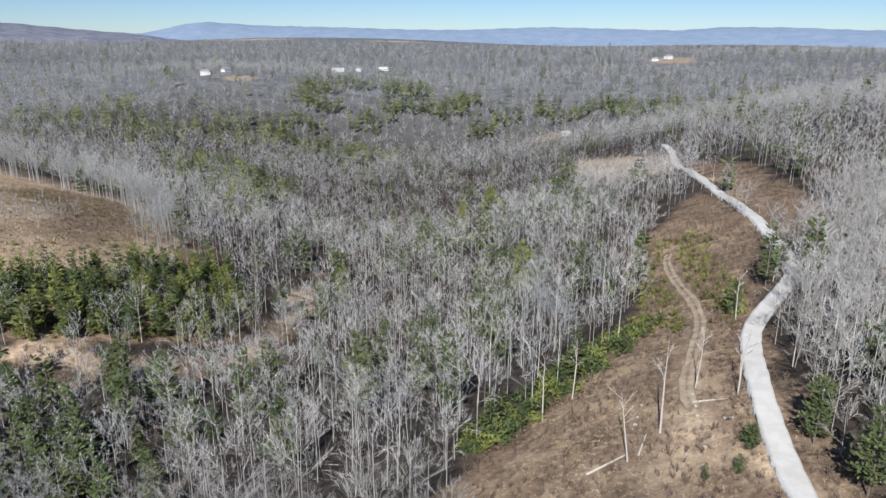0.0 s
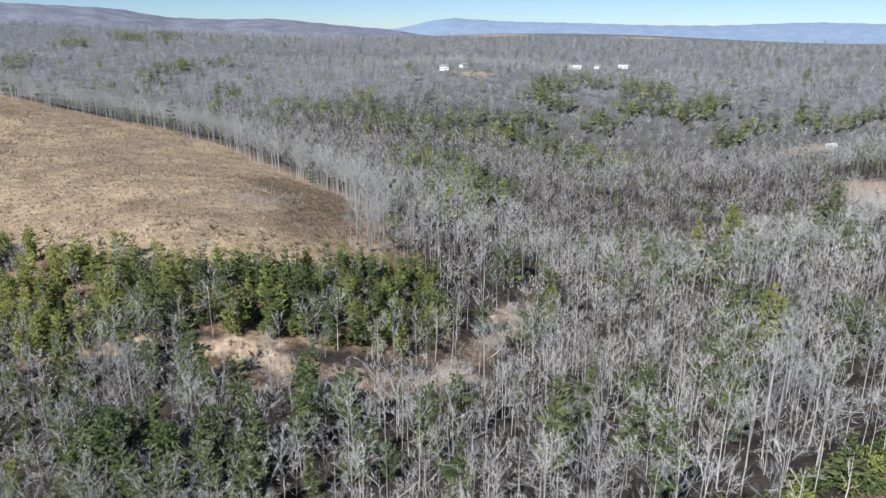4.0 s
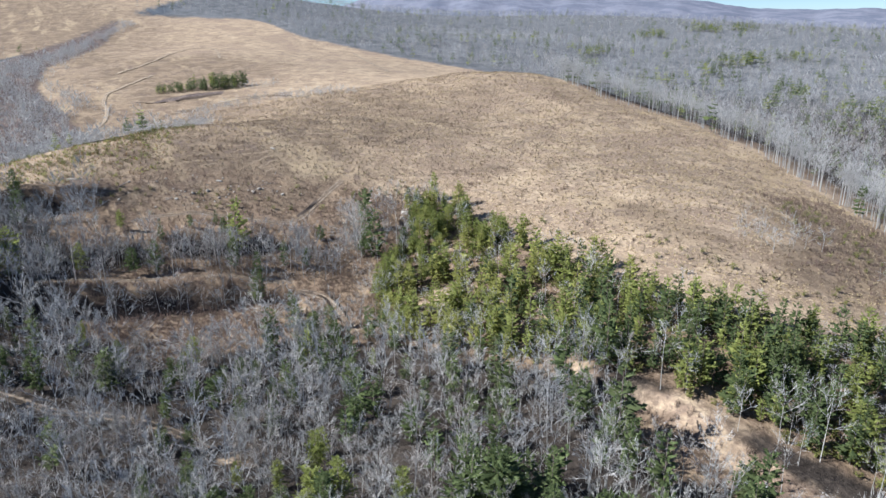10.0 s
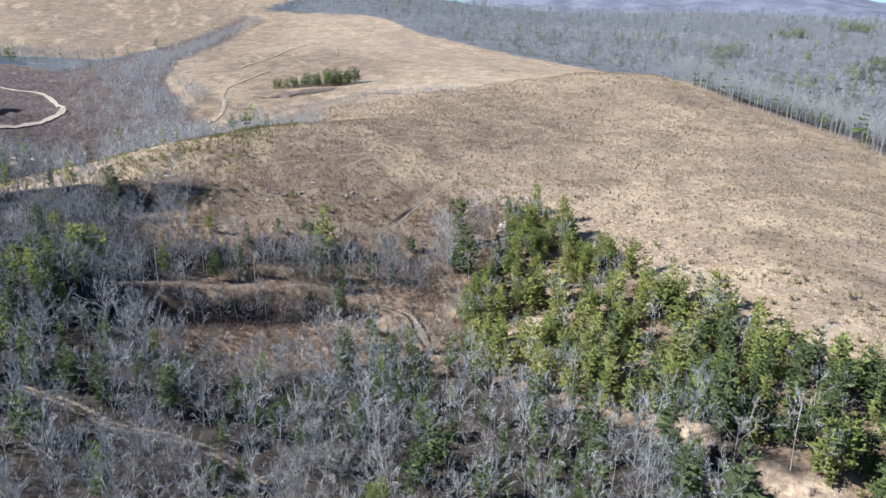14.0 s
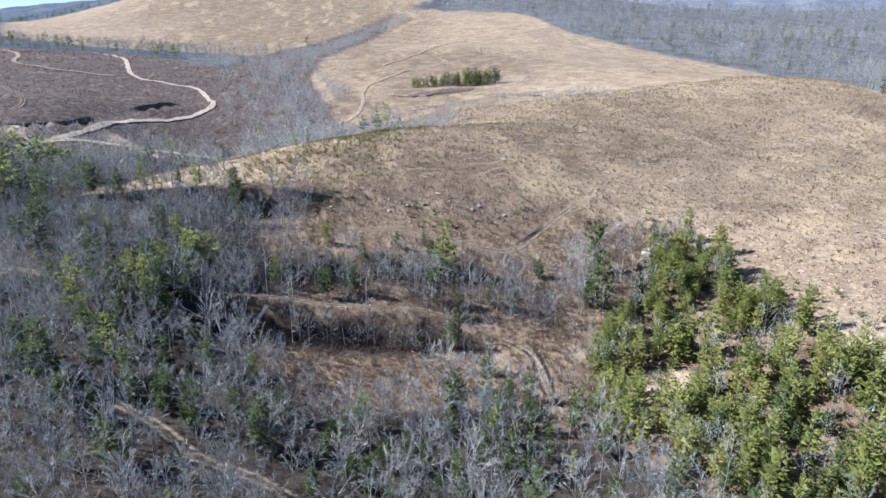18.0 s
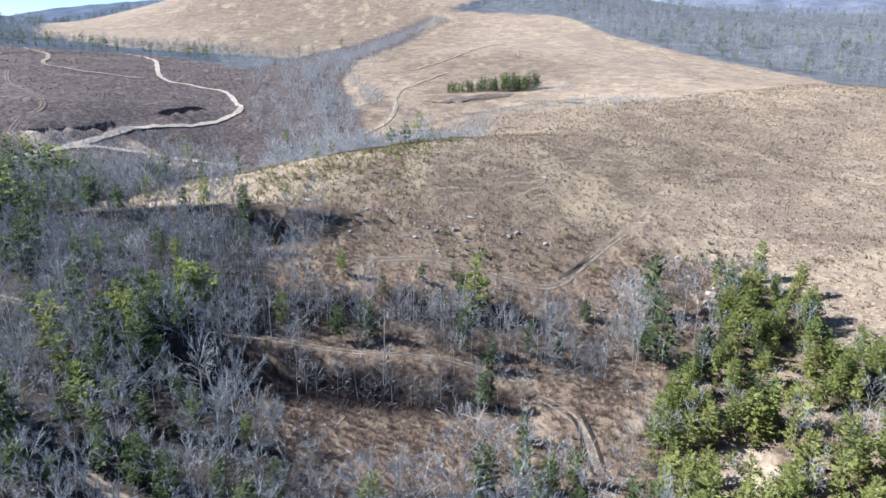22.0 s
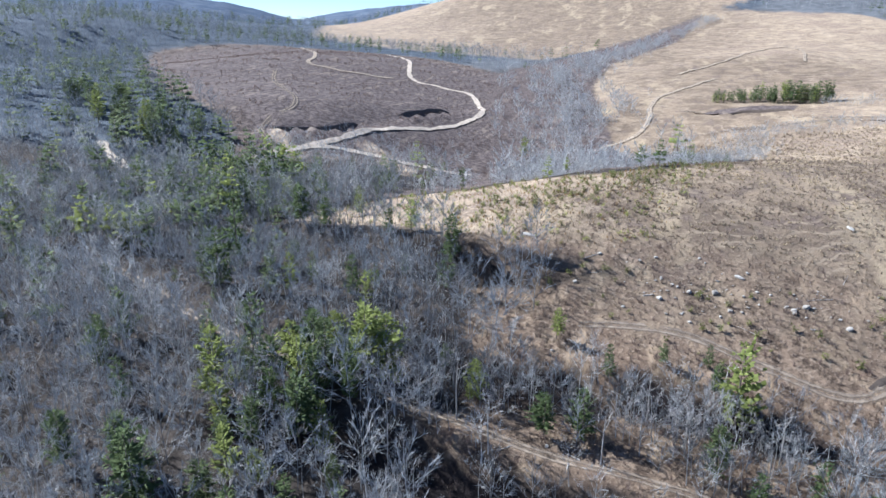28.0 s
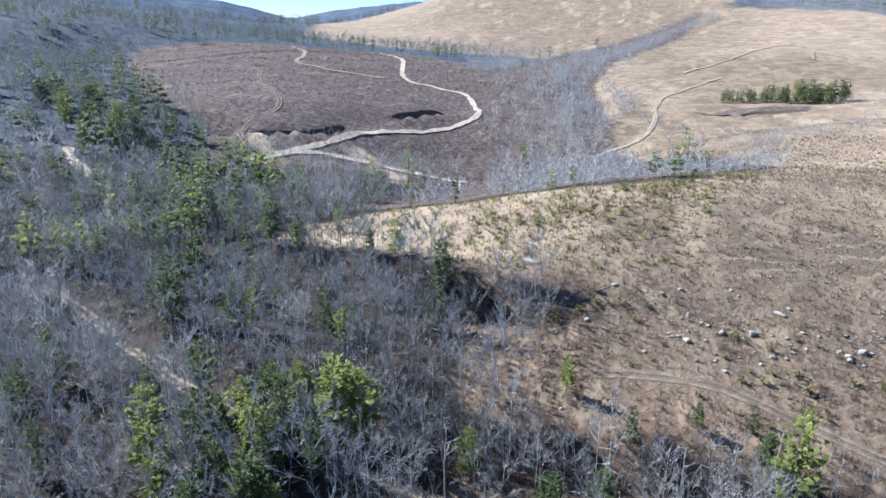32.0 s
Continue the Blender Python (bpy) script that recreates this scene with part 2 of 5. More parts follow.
    c = mix(nt, att("hazy_canopy"), litter, hazy_canopy)
    # Shade and haze over the western woods, put into a dark blue ground colour.
    c = mix(nt, att("shaded_woods"), c, mix(nt, ramp(nt, patch, 0.4, 0.6), (0.05, 0.062, 0.08), (0.095, 0.112, 0.134)))
    c = mix(nt, ragged("brush"), c, brush)
    c = mix(nt, ragged("grass"), c, grass)
    c = mix(nt, ragged("dark_face"), c, mix(nt, ramp(nt, fine, 0.5, 0.7), (0.022, 0.018, 0.018), (0.075, 0.058, 0.05)))
    c = mix(nt, ragged("soil"), c, soil)
    nt.links.new(c, b.inputs["Base Color"])
    bump(nt, b, noise_of(nt, 0.45, 6, 0.75), 0.8, 0.9)
    return m


def track_material(name, pale, dark, grain, patchy):
    """A worn surface that frays out towards its edges."""
    m, nt, b = material(name, 0.92, 0.15)
    c = mix(nt, ramp(nt, noise_of(nt, 0.35, 5), 0.35, 0.65), pale, dark)
    c = mix(nt, ramp(nt, noise_of(nt, 4.0, 6, 0.75), 0.5, 0.75), c, tuple(0.8 * v for v in dark))
    nt.links.new(c, b.inputs["Base Color"])
    bump(nt, b, noise_of(nt, grain, 5), 0.5, 0.05)
    att = nt.nodes.new("ShaderNodeAttribute")
    att.attribute_name = "middle"
    add = nt.nodes.new("ShaderNodeMath")
    nt.links.new(att.outputs["Fac"], add.inputs[0])
    nt.links.new(noise_of(nt, 0.5, 5, 0.7), add.inputs[1])
    nt.links.new(ramp(nt, add.outputs[0], *patchy), b.inputs["Alpha"])
    return m


M_GROUND = ground_material()
M_GRAVEL = track_material("pale_gravel", (0.57, 0.565, 0.55), (0.50, 0.49, 0.475), 6.0, (0.55, 0.75))
M_DIRT = track_material("dry_dirt_track", (0.31, 0.25, 0.19), (0.20, 0.158, 0.122), 3.0, (1.0, 1.6))
M_SAND = track_material("sandy_track", (0.42, 0.34, 0.25), (0.28, 0.222, 0.165), 3.0, (0.85, 1.4))
M_RUT = track_material("dark_rut", (0.05, 0.038, 0.03), (0.03, 0.024, 0.02), 3.0, (0.6, 0.9))
M_PALEDIRT = track_material("pale_dirt_road", (0.60, 0.505, 0.405), (0.40, 0.325, 0.25), 3.0, (0.72, 1.2))



# ---- the lie of the land ----
BROAD = [(-2060, 170, 45.8), (-2010, 1700, 39.9), (-1190, 2350, 16.3), (1030, 2390, 18.9)]
WIDE = [(-2060, 170, 31.1), (-2020, 480, 25), (-2010, 1700, 35.9), (-2000, -1110, 23.3), (-1830, -1340, 32.8), (760, 1290, 10.6), (1030, 2390, 23.3)]
HILLS = [(-2020, -310, 30), (-1830, -780, -46), (-1180, -520, -4), (-1000, -1050, 30), (-1420, -230, -11.1), (-1250, 870, -22.1), (-880, 1260, 8.2), (-600, -600, 38.6), (-540, 790, -24.3), (400, 200, 21.7), (600, 500, 20.4), (760, 1290, 17.7)]
SHOULDERS = [(-1270, 400, 10.8), (-1210, 570, 11.2), (-1090, 790, 20.4), (-940, 250, 10.9), (-900, -600, 37.5), (-770, -510, -48.7), (-760, -250, 20.7), (-630, -20, -13.3), (-600, -600, 32.1), (-960, -330, 4), (330, 520, 7), (250, 470, 4), (470, 640, 6), (480, 900, -16), (-560, 330, 16.1), (-330, 1010, 20.6), (-120, 710, -26.6), (-30, 450, -33.5), (0, 1100, -9.8), (20, 720, -24.8), (100, -400, 5.6), (250, 740, -16.2), (400, 200, 24.6), (500, -200, 19.3), (600, 500, 20.1)]
KNOLLS = [(-740, 330, 6.1), (-550, -120, 16.8), (-510, 30, -15.4), (-510, 420, 18.1), (-420, -80, -5.2), (-420, 560, -8.9), (-380, 110, 18.4), (-360, 440, 8.2), (-330, -130, -1.8), (-330, 260, 6.9), (-310, 710, 10), (-300, 50, 8.4), (-290, 600, -4.9), (-280, 500, -5.7), (-230, 140, -15.8), (-220, -60, -13.6), (-160, 90, -10.9), (-160, 240, 16.4), (-160, 310, 4.8), (-100, -100, -7), (-60, 40, -7.8), (-30, 280, -17.8), (-20, 180, -25.2), (0, 0, 0.8)]
KNOLLS_MORE = [(20, 410, -20.6), (60, 140, 17.1), (60, 340, 14.6), (200, 0, 6.1), (250, 300, 9.8)]
KNOLL_SETS = (KNOLLS, KNOLLS_MORE,)
WEST_TOP = [(-1350, -1000, 66), (-650, 2650, 30), (-100, 2750, 28), (-2150, -120, 48), (-1900, 420, 22), (-2300, 300, 25)]
SETS = ((BROAD, 900), (WIDE, 450), (WEST_TOP, 380), (HILLS, 250), (SHOULDERS, 130)) + tuple((k, 70) for k in KNOLL_SETS)


def height(x, y):
    """Ground height: rounded hills and hollows laid over one another."""
    x, y = np.asarray(x, float), np.asarray(y, float)
    z = np.zeros(np.broadcast(x, y).shape)
    for rows, r in SETS:
        for cx, cy, h in rows:
            z = z + h * np.exp(-((x - cx) ** 2 + (y - cy) ** 2) / (2 * r * r))
    for line, h, reach in SCARPS:
        s = side_of(line, x, y)
        ends = np.clip(np.minimum(np.hypot(x - line[0][0], y - line[0][1]), np.hypot(x - line[-1][0], y - line[-1][1])) / 12, 0, 1)
        z = z + h * np.tanh(s / 1.3) * np.exp(-np.abs(s) / reach) * ends
    return z + 0.5 * np.sin(x / 9.0 + 1.3 * np.sin(y / 13.0)) * np.sin(y / 8.0 + np.sin(x / 17.0))


SCARPS = [  # line with the high side to its left, half height, reach of the face
    ([(-244, 30), (-245, 48), (-242, 66), (-240, 84), (-239, 102), (-238, 116)], 5.4, 7),
    ([(-281, 40), (-266, 65), (-267, 84), (-270, 102), (-267, 119), (-266, 132)], 3.8, 8),
    ([(-312, 38), (-306, 52), (-302, 66), (-305, 83)], 4.0, 7),
    ([(-345, -40), (-328, -5), (-310, 30), (-300, 62)], 4.6, 12),
    ([(-296, -40), (-282, 0), (-272, 30)], 2.2, 9),
    ([(-286, 138), (-291, 147), (-297, 155)], 1.3, 5),
    ([(-570, -62), (-600, -56), (-625, -48), (-655, -34)], -4.0, 14),
    ([(-484, -118), (-500, -98), (-520, -76), (-544, -63)], -4.5, 16),
    ([(-655, 138), (-620, 177), (-577, 214), (-560, 250)], -2.5, 12),
    ([(-262, 178), (-270, 188), (-266, 200)], -2.2, 6),
    ([(-206, 156), (-196, 164), (-186, 168)], -1.6, 5),
    ([(-140, 168), (-113, 178), (-90, 184)], 2.2, 8),
]


def side_of(line, x, y):
    """Signed distance to a broken line, positive to its left."""
    best, side = np.full(np.shape(x), 1e9), np.zeros(np.shape(x))
    for (ax, ay), (bx, by) in zip(line, line[1:]):
        ux, uy = bx - ax, by - ay
        t = np.clip(((x - ax) * ux + (y - ay) * uy) / (ux * ux + uy * uy), 0, 1)
        d = np.hypot(x - ax - t * ux, y - ay - t * uy)
        s = np.sign(ux * (y - ay) - uy * (x - ax))
        side = np.where(d < best, s * d, side)
        best = np.minimum(best, d)
    return side


def inside(poly, x, y):
    px, py = zip(*poly)
    r = np.zeros(np.shape(x), bool)
    j = len(poly) - 1
    for i in range(len(poly)):
        c = ((py[i] > y) != (py[j] > y)) & (x < (px[j] - px[i]) * (y - py[i]) / (py[j] - py[i] + 1e-9) + px[i])
        r ^= c
        j = i
    return r


def near_line(line, x, y):
    """Distance to a broken line."""
    d = np.full(np.shape(x), 1e9)
    for (ax, ay), (bx, by) in zip(line, line[1:]):
        t = np.clip(((x - ax) * (bx - ax) + (y - ay) * (by - ay)) / ((bx - ax) ** 2 + (by - ay) ** 2), 0, 1)
        d = np.minimum(d, np.hypot(x - ax - t * (bx - ax), y - ay - t * (by - ay)))
    return d


# ways
ROAD = [(44, 20), (48, 60), (51, 85), (53, 97), (57, 114), (64, 135), (72, 148), (90, 172), (101, 206), (109, 243), (115, 301), (134, 401), (150, 462), (156, 500)]
DIRT_SPUR = [(77, 227), (71, 213), (66, 185), (60, 153), (47, 123), (45, 109)]
BEND_SPUR = [(90, 520), (114, 490), (129, 440), (132, 405)]
BENCH = [(-318, -83), (-306, -57), (-283, -18), (-271, 3), (-262, 24), (-256, 41), (-253, 53), (-249, 68), (-246, 84), (-245, 99), (-243, 113), (-237, 125), (-227, 132), (-217, 134), (-204, 134), (-191, 132)]
LOW = [(-215, 25), (-203, 41), (-191, 53), (-184, 66), (-172, 78), (-156, 87)]
BERM = [(-284, 77), (-287, 91), (-286, 106), (-281, 120), (-275, 138), (-286, 150), (-299, 164), (-307, 175)]
FAR_ROAD = [(-447, -103), (-466, -90), (-500, -73), (-541, -57), (-602, -29), (-654, -20), (-690, -30), (-725, -47), (-739, -79), (-756, -107), (-875, -148), (-981, -211)]
FAR_ROAD_LOW = [(-459, -96), (-489, -74), (-499, -48), (-506, -19), (-510, 9)]
FAR_PATH = [(-470, -92), (-491, -113), (-511, -117), (-555, -121), (-631, -176), (-692, -207)]
FIELD_EDGE = [(-556, 66), (-572, 100), (-590, 142), (-588, 180), (-576, 214), (-560, 262)]
FIELD_CUT = [(-668, 120), (-655, 138), (-628, 177), (-600, 212), (-590, 250)]
FAR_TOP = [(-1050, -358), (-949, -292), (-797, -219), (-744, -201), (-732, -180), (-728, -158), (-731, -134), (-739, -111)]
WEST_ROAD = [(-448, -182), (-436, -170), (-427, -160), (-420, -148), (-412, -139)]
FIELD_TRACK = [(-570, 64), (-583, 74), (-593, 86), (-618, 96), (-660, 101), (-695, 101), (-740, 110), (-778, 134), (-818, 160)]
FIELD_CROSS = [(-985, 444), (-840, 416), (-740, 386), (-680, 359)]
FIELD_LOOP = [(-896, 243), (-1009, 260), (-1055, 245), (-983, 201), (-914, 172), (-836, 122)]
WAYS = [FIELD_CROSS, ROAD, DIRT_SPUR, BEND_SPUR, BENCH, LOW, BERM, FAR_ROAD, FAR_ROAD_LOW, FAR_PATH, FAR_TOP, WEST_ROAD, FIELD_TRACK, FIELD_LOOP, FIELD_EDGE, FIELD_CUT]

# open land
GRASS_HILL = [(-130, 232), (-118, 262), (-122, 290), (-157, 328), (-224, 385), (-287, 425), (-362, 444), (-430, 420), (-508, 424), (-640, 560), (-800, 560), (-1150, 420), (-1400, 420), (-1500, 200), (-1200, 140), (-930, 62), (-800, 52), (-690, 66), (-600, 78), (-556, 86), (-550, 120), (-480, 150), (-420, 120), (-385, 108), (-361, 85), (-345, 60), (-310, 62), (-290, 75), (-262, 90), (-256, 150), (-270, 195), (-233, 206), (-175, 216)]
BROWN_SLOPE = [(-310, 50), (-262, 62), (-240, 57), (-215, 70), (-206, 80), (-208, 124), (-225, 140), (-255, 152), (-272, 190), (-305, 180), (-322, 130), (-322, 90), (-318, 55)]
BROWN_HILL = [(-879, -470), (-1034, -400), (-1050, -300), (-996, -200), (-880, -80), (-800, -10), (-682, 2), (-579, 8), (-510, 14), (-487, -49), (-447, -101), (-500, -135), (-560, -220), (-680, -330)]
ROADSIDE = [(8, 118), (26, 138), (39, 148), (58, 188), (68, 240), (83, 261), (108, 290), (104, 219), (66, 137), (62, 110), (55, 60), (52, 20), (20, 20), (-5, 100)]
RIDGE_GRASS = [(-1500, 200), (-1200, 60), (-1000, -20), (-1100, -150), (-1300, -450), (-1700, -600), (-2300, -300), (-2400, 300), (-1900, 500)]
PINE_BLUFF = [(-276, 188), (-267, 204), (-229, 198), (-178, 203), (-144, 206), (-120, 224), (-104, 248), (-85, 265), (-66, 228), (-72, 208), (-88, 198), (-114, 184), (-137, 174), (-155, 156), (-175, 145), (-205, 140), (-222, 150), (-245, 172)]
BARE_BANK = [(-130, 163), (-114, 181), (-85, 187), (-65, 203), (-58, 235), (-57, 290), (-66, 310), (-50, 300), (-52, 247), (-55, 205), (-66, 188), (-84, 173), (-106, 164)]
YELLOW_EDGE = [(-264, 203), (-229, 197), (-178, 202), (-144, 205), (-119, 223), (-103, 247), (-99, 258), (-118, 268), (-142, 238), (-190, 222), (-233, 211)]
GULLY = [(-264, 146), (-266, 154), (-275, 163), (-283, 174), (-290, 183)]
CLEAR_HOLLOW = [(10, 420), (26, 412), (24, 385), (14, 372), (8, 395)]
ROAD_CUT = [(103, 210), (112, 245), (118, 300), (137, 400), (148, 398), (137, 300), (132, 235), (120, 203)]
SPUR_CLEARING = [(86, 535), (112, 530), (146, 470), (138, 405), (122, 372), (110, 400), (106, 450)]
PASTURE = [(-336, 1004), (-300, 1024), (-262, 1018), (-250, 982), (-280, 972), (-305, 988)]
HILL_FARM = [(405, 1400), (440, 1580), (500, 1640), (550, 1600), (490, 1450), (470, 1360), (425, 1340)]
FAR_STRIP = [(80, 736), (106, 760), (146, 748), (126, 728)]
CREEK = [(-400, 40), (-440, 60), (-500, 52), (-570, 50), (-628, 48), (-690, 42), (-780, 28), (-860, 20), (-930, 40), (-1080, 85), (-1247, 135), (-1450, 225)]
SOIL = [(-201, 162, 9, 5, 0.4, 0.85), (-196, 158, 7, 3, 0.9, 0.75), (-114, 180, 15, 6, 0.5, 0.72), (-90, 183, 18, 6, 0.3, 0.68), (-60, 205, 14, 7, 1.2, 0.68), (-55, 260, 30, 7, 1.5, 0.66), (-138, 170, 10, 5, 0.6, 0.6), (17, 398, 18, 9, 1.4, 0.65), (43, 106, 13, 9, 0.9, 0.7), (52, 128, 18, 5, 1.2, 0.55), (50, 92, 9, 5, 1.3, 0.6), (-207, 130, 8, 2.5, 0.2, 0.7), (-156, 87, 8, 2.5, 0.7, 0.5),
        (-500, -40, 34, 9, 1.0, 0.8), (-480, -92, 26, 7, 0.8, 0.7), (-310, 92, 7, 3, 1.5, 0.6), (-316, 66, 3, 1.6, 1.2, 0.9), (-620, 2450, 170, 60, 0.2, 0.7), (-150, 2480, 130, 45, 0.1, 0.7), (120, 290, 40, 5, 1.45, 0.6), (128, 360, 40, 6, 1.3, 0.6)]
# grass worn thin and browned, east to west
WORN = [(-152, 296, 34, 30, 1.05), (-190, 240, 60, 14, 0.8), (-135, 262, 22, 22, 0.9), (-335, 130, 60, 80, 0.95), (-400, 200, 85, 110, 0.85), (-480, 260, 90, 90, 0.7), (-300, 230, 40, 40, 0.5), (-470, 330, 60, 60, 0.5), (-305, 115, 28, 60, 1.1), (-640, 130, 130, 95, 0.95), (-820, 190, 180, 130, 0.9), (-1000, 110, 150, 60, 0.8), (-1350, 0, 560, 300, 0.85), (-1800, -150, 500, 300, 0.8), (-420, 400, 90, 40, 0.5), (-250, 330, 50, 40, 0.35)]
# dark tone on the cut faces: line, and how far the face reaches to either side of it
DARK_FACES = [(SCARPS[0][0], -9, 1), (SCARPS[1][0], -7, 1), (SCARPS[2][0], -6, 1), (SCARPS[6][0][1:], -1, 9), (SCARPS[7][0], -1, 8)]
FOOT_WOODS = [(-230, 104), (-205, 138), (-160, 150), (-120, 166), (-84, 174), (-60, 165), (-70, 120), (-110, 95), (-150, 95), (-190, 112)]
FOREST_EDGE = [(-118, 262), (-122, 290), (-157, 328), (-224, 385), (-287, 425), (-362, 444), (-430, 420), (-508, 424)]
DRAW = [(-200, 134), (-228, 147), (-256, 165), (-274, 190)]
CREST = [(-305, 54), (-312, 80), (-322, 100), (-345, 108), (-375, 112), (-388, 98), (-378, 60), (-388, 12), (-370, -25), (-346, -16), (-330, 8), (-320, 36)]
HILL_TIP = [(-118, 258), (-122, 290), (-157, 328), (-200, 352), (-206, 315), (-165, 284), (-140, 258)]
OPEN = [GRASS_HILL, BROWN_SLOPE, BROWN_HILL, ROADSIDE, RIDGE_GRASS, BARE_BANK, CLEAR_HOLLOW, ROAD_CUT, PASTURE, HILL_FARM, FAR_STRIP, SPUR_CLEARING, CREST, YELLOW_EDGE]


# ---- ground sheet ----
def sheet_axis(c, n=190, reach=4650.0, k=4.4):
    u = np.linspace(-1, 1, 2 * n + 1)
    return c + reach * np.sinh(k * u) / math.sinh(k)


def mesh_from(name, verts, faces, mat):
    me = bpy.data.meshes.new(name)
    verts, faces = np.ascontiguousarray(verts, np.float32), np.ascontiguousarray(faces, np.int32)
    k = faces.shape[1]
    me.vertices.add(len(verts))
    me.vertices.foreach_set("co", verts.ravel())
    me.loops.add(faces.size)
    me.loops.foreach_set("vertex_index", faces.ravel())
    me.polygons.add(len(faces))
    me.polygons.foreach_set("loop_start", np.arange(0, faces.size, k, dtype=np.int32))
    me.update(calc_edges=True)
    me.materials.append(mat)
    return me


def blur(v):
    for _ in range(3):
        w = np.pad(v, 1, "edge")
        v = (w[:-2, 1:-1] + w[2:, 1:-1] + w[1:-1, :-2] + w[1:-1, 2:] + w[1:-1, 1:-1]) / 5
    return v


def worn_share(x, y):
    """How far the grass has worn thin."""
    worn = np.zeros(len(x))
    for cx, cy, a, b, v in WORN:
        worn = np.maximum(worn, v * np.exp(-((x - cx) / a) ** 2 - ((y - cy) / b) ** 2))
    return worn


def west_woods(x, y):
    """The close woods of the western mountain, their shade and haze put into the colours."""
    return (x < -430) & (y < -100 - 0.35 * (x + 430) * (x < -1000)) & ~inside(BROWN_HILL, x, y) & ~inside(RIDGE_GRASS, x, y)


def build_ground():
    gx, gy = sheet_axis(-200), sheet_axis(150)
    X, Y = np.meshgrid(gx, gy)
    x, y = X.ravel(), Y.ravel()
    n = len(gx)
    i = np.arange(len(gy) - 1)[:, None] * n + np.arange(n - 1)[None]
    i = i.ravel()
    me = mesh_from("ground", np.stack([x, y, height(x, y)], 1), np.stack([i, i + 1, i + n + 1, i + n], 1), M_GROUND)
    me.polygons.foreach_set("use_smooth", np.ones(len(me.polygons), bool))
    grass = inside(GRASS_HILL, x, y) | inside(RIDGE_GRASS, x, y) | inside(YELLOW_EDGE, x, y) | inside(PASTURE, x, y) | inside(HILL_FARM, x, y) | inside(FAR_STRIP, x, y) | inside(SPUR_CLEARING, x, y) | inside(CREST, x, y)
    brush = inside(HILL_TIP, x, y) | inside(BROWN_SLOPE, x, y) | inside(BROWN_HILL, x, y) | inside(ROADSIDE, x, y) | inside(ROAD_CUT, x, y) | inside(BARE_BANK, x, y) | inside(PINE_BLUFF, x, y) | (near_line(FOREST_EDGE, x, y) < 24) | (near_line(DRAW, x, y) < 13)
    soil = np.zeros(len(x))
    for cx, cy, a, b, turn, v in SOIL:
        u, w = (x - cx) * math.cos(turn) + (y - cy) * math.sin(turn), (y - cy) * math.cos(turn) - (x - cx) * math.sin(turn)
        soil = np.maximum(soil, v * np.exp(-(u / a) ** 2 - (w / b) ** 2))
    brush |= (near_line(CREEK, x, y) < 60) & (x < -400) & ~grass
    upper = inside(BROWN_SLOPE, x, y) & (x < -284 + 7 * np.sin(y / 7.0))
    part_grass = 0.4 * upper + 0.42 * inside(ROADSIDE, x, y)
    dark_face = np.zeros(len(x))
    for line, lo, hi in DARK_FACES:
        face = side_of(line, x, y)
        dark_face = np.maximum(dark_face, 0.9 * ((face > lo) & (face < hi)) * np.clip((np.minimum(np.hypot(x - line[0][0], y - line[0][1]), np.hypot(x - line[-1][0], y - line[-1][1])) + 4) / 10, 0, 1))
    worn = worn_share(x, y)
    hazy_canopy = np.clip((np.hypot(x + 130, y - 150) - 520) / 300, 0, 1) * np.clip((near_line(CREEK, x, y) - 40) / 40, 0, 1)
    soft = lambda v: blur(np.asarray(v, float).reshape(X.shape))
    for name, v in (("grass", np.maximum((grass & ~inside(BROWN_SLOPE, x, y)) | (near_line(FOREST_EDGE, x, y) < 11), part_grass)), ("brush", brush), ("soil", soil), ("far_hill", inside(BROWN_HILL, x, y) | ((near_line(CREEK, x, y) < 75) & (x < -400))), ("shaded_woods", west_woods(x, y)), ("dark_face", dark_face), ("hazy_canopy", hazy_canopy), ("worn", worn)):
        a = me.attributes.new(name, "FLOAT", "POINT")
        a.data.foreach_set("value", (soft(v) if name in ("grass", "brush", "far_hill", "shaded_woods", "dark_face") else np.asarray(v)).ravel().astype(np.float32))
    tagged(new("ground", me), "leaf-littered upland ground with dry grass and brown brush", "ground", kind="structure")


build_ground()


def resample(line, step):
    p = np.array(line, float)
    # Catmull-Rom through the way's corners
    q = np.vstack([2 * p[0] - p[1], p, 2 * p[-1] - p[-2]])
    out = []
    for i in range(1, len(q) - 2):
        n = max(2, int(np.hypot(*(q[i + 1] - q[i])) / step))
        t = np.arange(n)[:, None] / n
        a, b, c, d = q[i - 1], q[i], q[i + 1], q[i + 2]
        out.append(0.5 * (2 * b + (c - a) * t + (2 * a - 5 * b + 4 * c - d) * t ** 2 + (3 * b - a - 3 * c + d) * t ** 3))
    return np.vstack(out + [p[-1:]])


